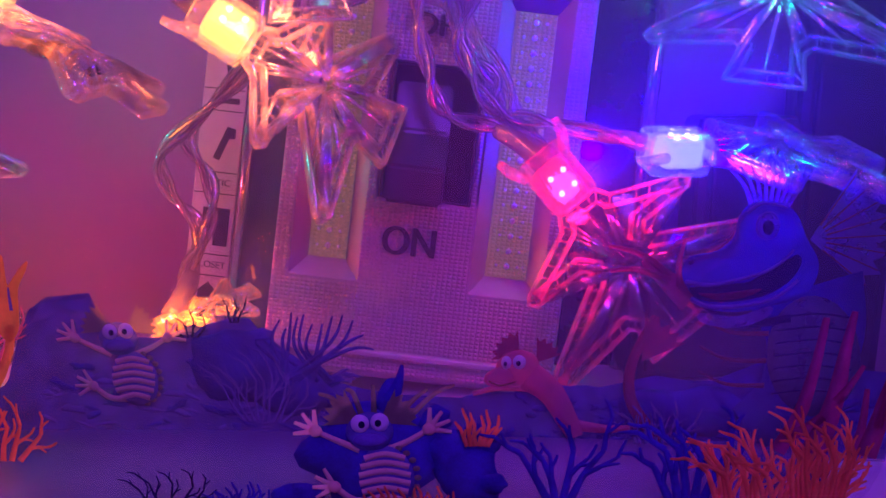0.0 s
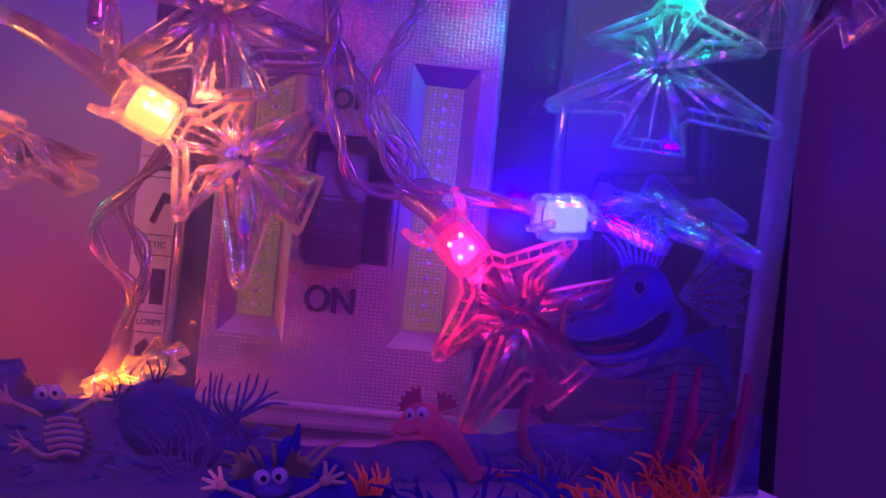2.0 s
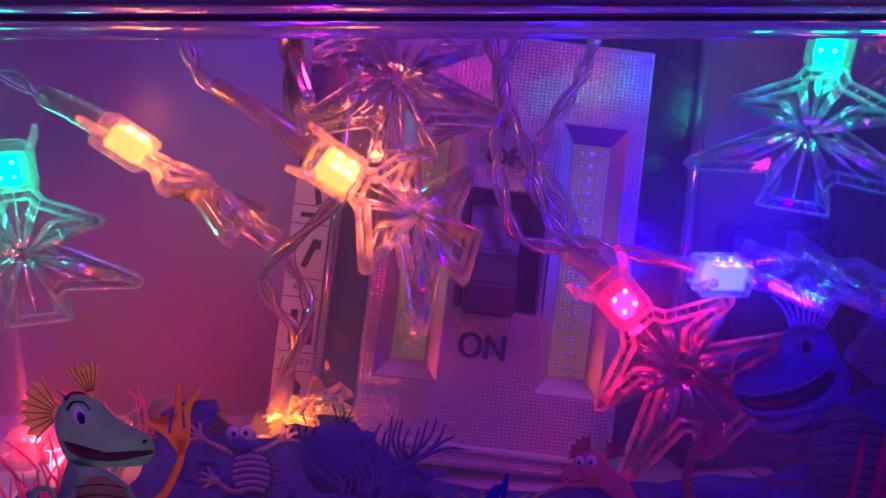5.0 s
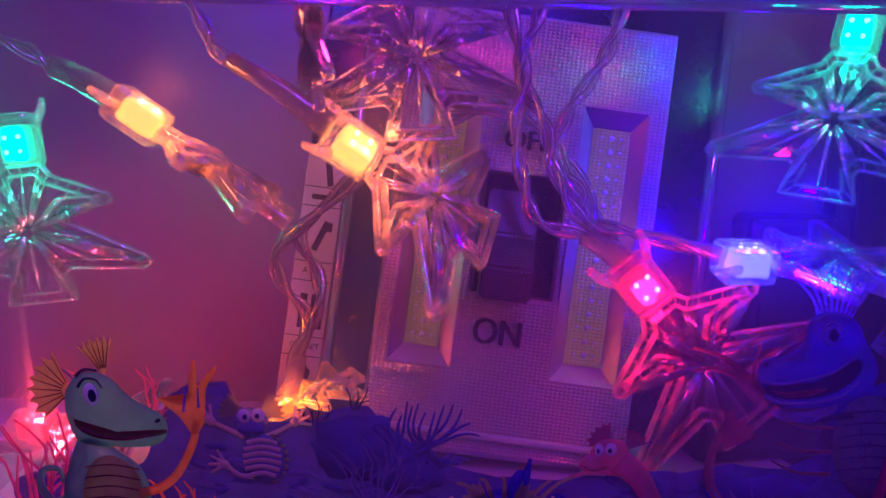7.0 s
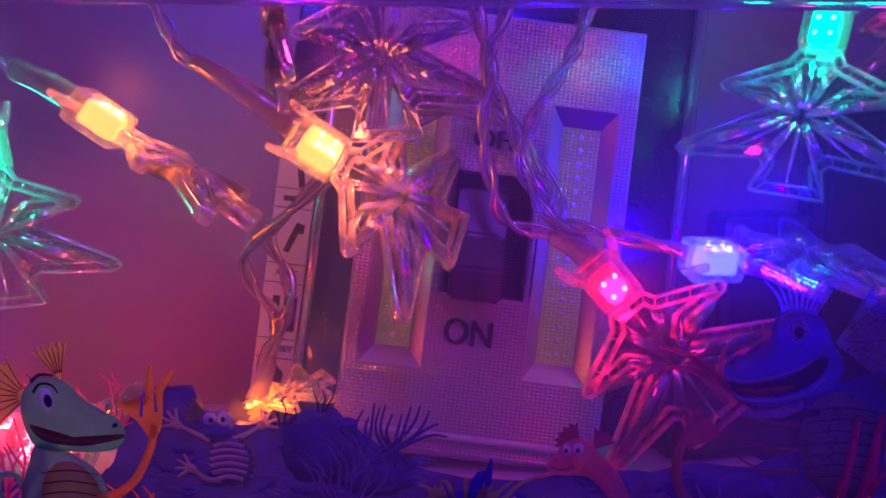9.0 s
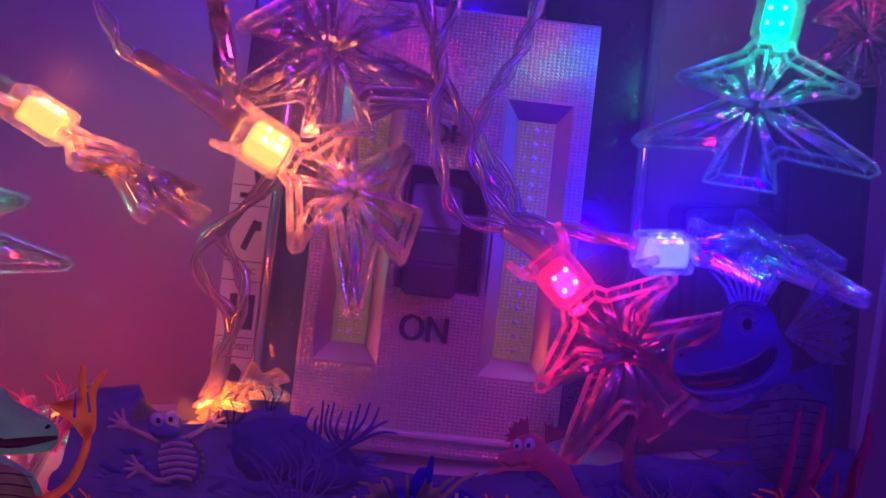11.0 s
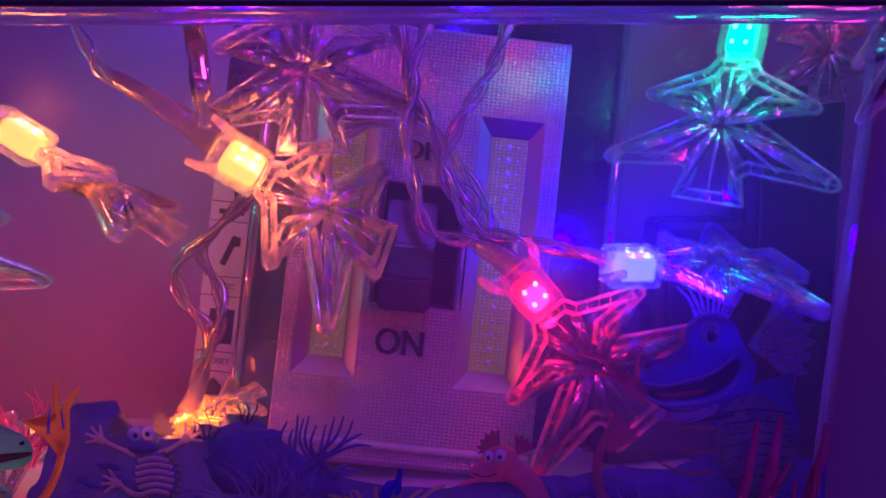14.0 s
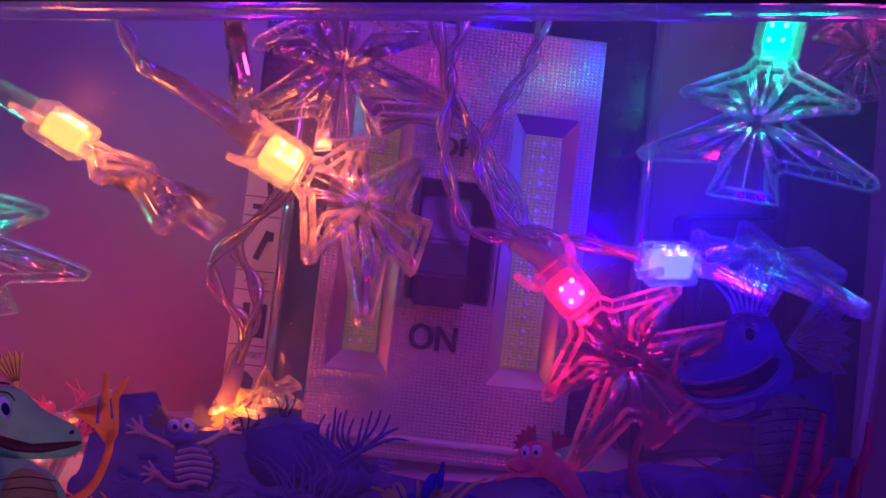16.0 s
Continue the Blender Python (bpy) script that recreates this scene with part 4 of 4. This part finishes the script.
# small round printed shape with a striped oval
def round_print(sh, x, z, k, skin, pale, finned):
    sh.lay("fin_print", [fan(x - 0.0016 * k, z + 0.0006 * k, 0.0072 * k, 115, 185, 5), fan(x + 0.0016 * k, z + 0.0006 * k, 0.0072 * k, -5, 65, 5)], finned)
    sh.lay("limb_print", [stroke([(x - 0.002 * k, z - 0.0048 * k), (x - 0.0060 * k, z - 0.0030 * k), (x - 0.0098 * k, z - 0.0012 * k)], 0.0014 * k, 0.0010 * k),
                          stroke([(x + 0.003 * k, z - 0.0048 * k), (x + 0.0070 * k, z - 0.0030 * k), (x + 0.0105 * k, z - 0.0008 * k)], 0.0014 * k, 0.0010 * k),
                          stroke([(x + 0.002 * k, z - 0.0150 * k), (x - 0.003 * k, z - 0.0150 * k), (x - 0.0065 * k, z - 0.0125 * k)], 0.0016 * k, 0.0012 * k)], pale)
    sh.lay("paddle_print", paddle(x - 0.0100 * k, z - 0.0010 * k, 140, 0.0042 * k) + paddle(x + 0.0108 * k, z - 0.0006 * k, 40, 0.0042 * k) + paddle(x - 0.0068 * k, z - 0.0122 * k, 165, 0.0042 * k), pale)
    sh.lay("knob_print", [blob(x + 0.0032 * k + 0.0055 * k * math.cos(a), z - 0.0103 * k + 0.0063 * k * math.sin(a), 0.0007 * k, 0.0006 * k, n=10) for a in [-1.2 + 0.3 * i for i in range(9)]], finned)
    sh.lay("body_print", [blob(x + 0.0030 * k, z - 0.0102 * k, 0.0052 * k, 0.0064 * k, 12, 0.06)], skin)
    bands = []
    for i in range(6):
        zz = z - 0.0058 * k - 0.0017 * k * i
        w = 0.0044 * k * math.sqrt(max(0.1, 1 - ((i - 2.3) / 3.6) ** 2))
        bands.append(stroke([(x + 0.0022 * k - w, zz - 0.0006 * k), (x + 0.0026 * k, zz + 0.0003 * k), (x + 0.0030 * k + w, zz - 0.0005 * k)], 0.00125 * k, 0.00115 * k, 5))
    sh.lay("band_print", bands, pale)
    sh.lay("head_print", [blob(x, z - 0.0010 * k, 0.0044 * k, 0.0038 * k, 0, 0.05), blob(x - 0.0002 * k, z - 0.0025 * k, 0.0036 * k, 0.0020 * k, 0)], skin)
    sh.lay("spot_print", [blob(x - 0.0018 * k, z + 0.0006 * k, 0.0017 * k, 0.0018 * k), blob(x + 0.0018 * k, z + 0.0009 * k, 0.0017 * k, 0.0018 * k)], I_WHITE)
    sh.lay("dot_print", [blob(x - 0.0015 * k, z + 0.0004 * k, 0.0006 * k, 0.0007 * k), blob(x + 0.0015 * k, z + 0.0007 * k, 0.0006 * k, 0.0007 * k)], I_NAVY)
    sh.lay("muzzle_print", [blob(x, z - 0.0026 * k, 0.0031 * k, 0.0014 * k, 4)], I_ROCKHI)


round_print(bk, -0.0713, 0.0272, 1.0, I_BODY, I_SAND, I_FIN)

# pink printed shape
bk.lay("pink_limb_print", [stroke([(0.020, 0.0165), (0.012, 0.0165), (0.0065, 0.0150)], 0.0016, 0.0010), stroke([(0.027, 0.0085), (0.036, 0.0075), (0.043, 0.0085)], 0.0030, 0.0006)], I_PINK)
bk.lay("pink_fin_print", [fan(0.0165, 0.0235, 0.0062, 95, 185, 5), fan(0.0200, 0.0225, 0.0058, 20, 90, 4)], I_RED)
bk.lay("pink_print", [blob(0.0160, 0.0212, 0.0048, 0.0040, 20), blob(0.0122, 0.0190, 0.0034, 0.0022, 15), stroke([(0.0185, 0.0195), (0.0235, 0.0155), (0.0275, 0.0085), (0.0290, 0.0055)], 0.0068, 0.0032)], I_PINK)
bk.lay("spot_print", [blob(0.0136, 0.0224, 0.0011, 0.0015), blob(0.0164, 0.0226, 0.0014, 0.0016)], I_WHITE)
bk.lay("dot_print", [blob(0.0134, 0.0221, 0.0004, 0.0006), blob(0.0162, 0.0223, 0.0005, 0.0006)], I_NAVY)
bk.lay("curve_line_print", [stroke([(0.0098, 0.0182), (0.0125, 0.0172), (0.0158, 0.0182)], 0.0005, 0.0003)], I_BROWN)

# large blue printed shape
bk.lay("fin_print", [fan(0.0745, 0.0500, 0.0165, -40, 62, 7)], I_LILAC)
bk.lay("fin_rib_print", ribs(0.0745, 0.0500, 0.0165, -38, 60, 8, 0.0004), I_BROWN)
bk.lay("crest_print", [stroke([(0.0625 + 0.0008 * i, 0.0560), (0.0605 + 0.0014 * i, 0.0610), (0.0572 + 0.0021 * i, 0.0645 + 0.0012 * math.sin(0.4 * i))], 0.0011, 0.0004) for i in range(9)], I_LILAC)
bk.lay("torso_print", [stroke([(0.0745, 0.0400), (0.0775, 0.0290), (0.0745, 0.0160), (0.066, 0.0080)], 0.0235, 0.0130)], I_BLUE)
bk.lay("fringe_print", [stroke([(0.0680, z), (0.0600, z + 0.0002), (0.0540, z + 0.0030)], 0.0012, 0.0004) for z in (0.0300, 0.0240, 0.0185)], I_BROWN)
bk.lay("belly_print", [blob(0.0775, 0.0250, 0.0095, 0.0135, 12)], I_FAINT)
bk.lay("belly_line_print", [stroke([(0.0695, 0.0335 - 0.0028 * i), (0.0775, 0.0345 - 0.0028 * i), (0.0855, 0.0335 - 0.0028 * i)], 0.0004, 0.0004) for i in range(7)], I_NAVY)
bk.lay("arm_print", [stroke([(0.0720, 0.0335), (0.0610, 0.0320), (0.0540, 0.0365), (0.0485, 0.0405)], 0.0018, 0.0016)], I_NAVY)
bk.lay("paddle_print", [stroke([(0.0515, 0.0370), (0.0460, 0.0415), (0.0415, 0.0455)], 0.0060, 0.0018), stroke([(0.047, 0.042), (0.041, 0.0465), (0.034, 0.0485)], 0.0018, 0.0007), stroke([(0.047, 0.041), (0.040, 0.0435), (0.0345, 0.0430)], 0.0018, 0.0007), stroke([(0.049, 0.040), (0.0485, 0.0450), (0.0495, 0.0500)], 0.0016, 0.0006)], I_WINE)
bk.lay("tail_print", [stroke([(0.0445, 0.0335), (0.0400, 0.0230), (0.0405, 0.0140), (0.0470, 0.0050)], 0.0018, 0.0030), fan(0.0420, 0.0235, 0.0100, 25, 88, 4)], I_WINE)
bk.lay("head_print", [outline([(0.0491, 0.0435), (0.0507, 0.0464), (0.0561, 0.0477), (0.0592, 0.0509), (0.0598, 0.0548), (0.0622, 0.0575), (0.0671, 0.0578), (0.0711, 0.0554), (0.0735, 0.0505), (0.0762, 0.0461), (0.0763, 0.0422), (0.0741, 0.0383), (0.0688, 0.0364), (0.0617, 0.0348), (0.0550, 0.0352), (0.0518, 0.0380), (0.0499, 0.0406)])], I_BLUE)
bk.lay("curve_print", [outline([(0.0510, 0.0399), (0.0547, 0.0396), (0.0594, 0.0403), (0.0655, 0.0422), (0.0698, 0.0447), (0.0718, 0.0470), (0.0730, 0.0456), (0.0716, 0.0422), (0.0676, 0.0389), (0.0617, 0.0371), (0.0550, 0.0368), (0.0516, 0.0382)], 3)], I_NAVY)
bk.lay("curve_line_print", [outline([(0.0527, 0.0386), (0.0567, 0.0386), (0.0621, 0.0394), (0.0655, 0.0397), (0.0621, 0.0378), (0.0567, 0.0372)], 3)], I_RED)
bk.lay("lip_print", [stroke([(0.0499, 0.0411), (0.0547, 0.0404), (0.0594, 0.0413), (0.0655, 0.0432), (0.0695, 0.0459), (0.0711, 0.0481)], 0.0010, 0.0006), stroke([(0.0512, 0.0375), (0.0550, 0.0359), (0.0617, 0.0361), (0.0682, 0.0378), (0.0726, 0.0417)], 0.0010, 0.0007)], I_ROCKHI)
# lilac patch painting the purple light on the torso below the chin
bk.lay("bib_print", [outline([(0.0534, 0.0344), (0.0608, 0.0338), (0.0675, 0.0361), (0.0671, 0.0337), (0.0608, 0.0313), (0.0541, 0.0323)])], I_LILAC)
bk.lay("spot_print", [blob(0.0655, 0.0529, 0.0024, 0.0030, 10)], I_LILAC)
bk.lay("spot_ring_print", [stroke([(0.0655 + 0.0022 * math.cos(a / 2), 0.0529 + 0.0028 * math.sin(a / 2)) for a in range(1, 11)], 0.0005, 0.0004)], I_ROCKHI)
bk.lay("dot_print", [blob(0.0656, 0.0526, 0.0011, 0.0015, 10), blob(0.0508, 0.0452, 0.0006, 0.0004, 30)], I_NAVY)
bk.lay("brow_print", [stroke([(0.0612, 0.0556), (0.0640, 0.0576), (0.0690, 0.0568)], 0.0009, 0.0004)], I_ROCKHI)
bk.lay("far_coral_print", branches(0.046, 0.005, 0.012, 0.020, 9, rnd, 0.0008, 1, 50), I_LILAC)

fr = Sheet(front, FRONT, 0.0)
# front reef: middle rock and corals
fr.lay("rock_print", [blob(-0.0125, 0.0170, 0.0115, 0.0098, 0, 0.35, seed=1), blob(-0.0260, 0.0085, 0.0050, 0.0032, 5, 0.2, seed=2), blob(0.0035, 0.0150, 0.0062, 0.0075, 25, 0.5, seed=3), blob(0.0070, 0.0185, 0.0034, 0.0021, 12, 0.2, seed=4), blob(-0.0095, 0.0280, 0.0018, 0.0036, -20, 0.2, seed=5), blob(0.0085, 0.0115, 0.0028, 0.0022, -10, 0.3, seed=6), blob(-0.0012, 0.0235, 0.0028, 0.0026, 30, 0.4, seed=7)], I_DEEP)
fr.lay("frond_print", [stroke([(-0.016 + 0.002 * i, 0.024), (-0.019 + 0.0035 * i, 0.0275 + 0.001 * (i % 2)), (-0.0215 + 0.0047 * i, 0.0285 + 0.0008 * (i % 3))], 0.0011, 0.0006) for i in range(6)], I_FIN)
fr.lay("spike_print", [stroke([(-0.0092, 0.0270), (-0.0078, 0.0300), (-0.0070, 0.0338)], 0.0032, 0.0005)], I_DEEP)
round_print(fr, -0.0127, 0.0226, 0.95, I_BODY, I_SAND, I_FIN)
fr.lay("orange_twig_print", branches(0.0060, 0.0190, 0.0080, 0.008, 6, rnd, 0.0010, 1, 60), I_CORAL)
fr.lay("orange_twig_print", branches(-0.0060, 0.0060, 0.0062, 0.030, 12, rnd, 0.0009, 1, 30), I_CORAL)
fr.lay("blue_coral_print", branches(0.0205, 0.0085, 0.0190, 0.010, 4, rnd, 0.0016, 2, 60), I_DEEP)
fr.lay("blue_coral_print", branches(0.0430, 0.0085, 0.0185, 0.014, 5, rnd, 0.0018, 2, 60), I_DEEP)
fr.lay("dark_twig_print", branches(-0.0480, 0.0070, 0.0110, 0.016, 5, rnd, 0.0006, 2, 90), I_NAVY)
fr.lay("dark_twig_print", branches(-0.0360, 0.0075, 0.0055, 0.018, 9, rnd, 0.0008, 1, 80), I_DEEP)
fr.lay("red_coral_print", [stroke([(0.0636, 0.0163), (0.0657, 0.0217), (0.0673, 0.0289), (0.0680, 0.0366), (0.0689, 0.0436)], 0.0052, 0.0011), stroke([(0.0581, 0.0182), (0.0613, 0.0250), (0.0628, 0.0316), (0.0636, 0.0367), (0.0642, 0.0425)], 0.0030, 0.0012), stroke([(0.0590, 0.0208), (0.0624, 0.0223), (0.0655, 0.0248)], 0.0022, 0.0018), stroke([(0.0674, 0.0274), (0.0695, 0.0304), (0.0715, 0.0340)], 0.0018, 0.0008), stroke([(0.0711, 0.0173), (0.0723, 0.0226), (0.0725, 0.0298)], 0.0022, 0.0009), stroke([(0.0736, 0.0172), (0.0752, 0.0240), (0.0766, 0.0308), (0.0780, 0.0363), (0.0782, 0.0419)], 0.0040, 0.0012), stroke([(0.0751, 0.0225), (0.0758, 0.0277), (0.0759, 0.0328)], 0.0018, 0.0008)], I_RED)
fr.lay("orange_coral_print", branches(0.0590, 0.0050, 0.0190, 0.040, 20, rnd, 0.0015, 2, 50), I_CORAL)
fr.lay("orange_coral_print", branches(0.0660, 0.0090, 0.0190, 0.018, 10, rnd, 0.0013, 2, 30), I_CORAL)
fr.lay("red_coral_print", branches(-0.0780, 0.0165, 0.0130, 0.020, 7, rnd, 0.0011, 2, 90), I_CORAL)
fr.lay("grass_print", branches(-0.1020, 0.0200, 0.0260, 0.018, 9, rnd, 0.0010, 1, 30), I_PINK)
fr.lay("shore_print", [[(-0.106, 0.0055)] + [(-0.106 + 0.009 * i, 0.0085 + 0.0010 * math.sin(i * 2.1)) for i in range(19)] + [(0.056, 0.0055)]], I_DEEP)

# large green printed shape
fr.lay("fin_print", [fan(-0.0962, 0.0468, 0.0085, 112, 228, 7)], I_GOLD)
fr.lay("fin_rib_print", ribs(-0.0962, 0.0468, 0.0085, 116, 224, 8, 0.0003), I_BROWN)
fr.lay("fin_print", [fan(-0.0895, 0.0500, 0.0078, 78, 132, 5)], I_GOLD)
fr.lay("fin_rib_print", ribs(-0.0895, 0.0500, 0.0078, 82, 128, 6, 0.0003), I_BROWN)
fr.lay("tail_print", [stroke([(-0.0965, 0.0255), (-0.1005, 0.0240), (-0.1030, 0.0275), (-0.1022, 0.0308), (-0.0992, 0.0308), (-0.0985, 0.0280)], 0.0022, 0.0008)], I_TEAL)
fr.lay("torso_print", [outline([(-0.0952, 0.0372), (-0.0925, 0.0380), (-0.0902, 0.0366), (-0.0868, 0.0345), (-0.0832, 0.0315), (-0.0815, 0.0262), (-0.0820, 0.0205), (-0.0900, 0.0190), (-0.0975, 0.0205), (-0.0985, 0.0270), (-0.0968, 0.0328)])], I_TEAL)
fr.lay("belly_print", [outline([(-0.0905, 0.0338), (-0.0868, 0.0332), (-0.0838, 0.0300), (-0.0830, 0.0250), (-0.0842, 0.0205), (-0.0890, 0.0195), (-0.0938, 0.0205), (-0.0948, 0.0255), (-0.0935, 0.0312)])], I_GOLD)
fr.lay("belly_line_print", [stroke([(-0.0943, 0.0315 - 0.0022 * i), (-0.0890, 0.0321 - 0.0022 * i), (-0.0834, 0.0312 - 0.0022 * i)], 0.0003, 0.0003) for i in range(5)], I_BROWN)
fr.lay("arm_print", [stroke([(-0.0835, 0.0262), (-0.0790, 0.0278), (-0.0757, 0.0310), (-0.0728, 0.0371), (-0.0722, 0.0415)], 0.0020, 0.0014)], I_OCHRE)
fr.lay("paddle_print", [outline([(-0.0728, 0.0385), (-0.0752, 0.0420), (-0.0785, 0.0448), (-0.0792, 0.0458), (-0.0752, 0.0445), (-0.0736, 0.0455), (-0.0733, 0.0495), (-0.0726, 0.0533), (-0.0719, 0.0528), (-0.0718, 0.0488), (-0.0712, 0.0486), (-0.0696, 0.0510), (-0.0680, 0.0524), (-0.0684, 0.0508), (-0.0700, 0.0478), (-0.0703, 0.0440), (-0.0708, 0.0405)], 3)], I_OCHRE)
fr.lay("web_print", [stroke([(-0.0745, 0.0430), (-0.0742, 0.0455), (-0.0738, 0.0482)], 0.0007, 0.0003), stroke([(-0.0715, 0.0440), (-0.0716, 0.0462), (-0.0716, 0.0480)], 0.0006, 0.0003)], I_ROCKHI)
fr.lay("head_print", [outline([(-0.0928, 0.0508), (-0.0951, 0.0498), (-0.0968, 0.0472), (-0.0972, 0.0443), (-0.0967, 0.0409), (-0.0946, 0.0368), (-0.0883, 0.0359), (-0.0806, 0.0362), (-0.0779, 0.0382), (-0.0778, 0.0409), (-0.0791, 0.0428), (-0.0812, 0.0440), (-0.0852, 0.0465), (-0.0876, 0.0492), (-0.0901, 0.0506)])], I_TEAL)
fr.lay("curve_print", [outline([(-0.0957, 0.0415), (-0.0945, 0.0404), (-0.0922, 0.0392), (-0.0863, 0.0383), (-0.0815, 0.0388), (-0.0782, 0.0396), (-0.0780, 0.0388), (-0.0815, 0.0379), (-0.0863, 0.0371), (-0.0922, 0.0378), (-0.0950, 0.0396)], 3)], I_BROWN)
fr.lay("curve_line_print", [stroke([(-0.0942, 0.0395), (-0.0905, 0.0380), (-0.0850, 0.0376), (-0.0800, 0.0384)], 0.0006, 0.0003)], I_RED)
fr.lay("spot_print", [blob(-0.0921, 0.0464, 0.0014, 0.0023, 8)], I_WHITE)
fr.lay("dot_print", [blob(-0.0918, 0.0462, 0.0008, 0.0013, 8), blob(-0.0794, 0.0414, 0.0006, 0.0004, 30)], I_NAVY)
fr.lay("brow_print", [stroke([(-0.0945, 0.0478), (-0.0932, 0.0495), (-0.0910, 0.0494), (-0.0898, 0.0478)], 0.0006, 0.0003), stroke([(-0.0948, 0.0500), (-0.0930, 0.0514), (-0.0905, 0.0512)], 0.0008, 0.0004)], I_NAVY)
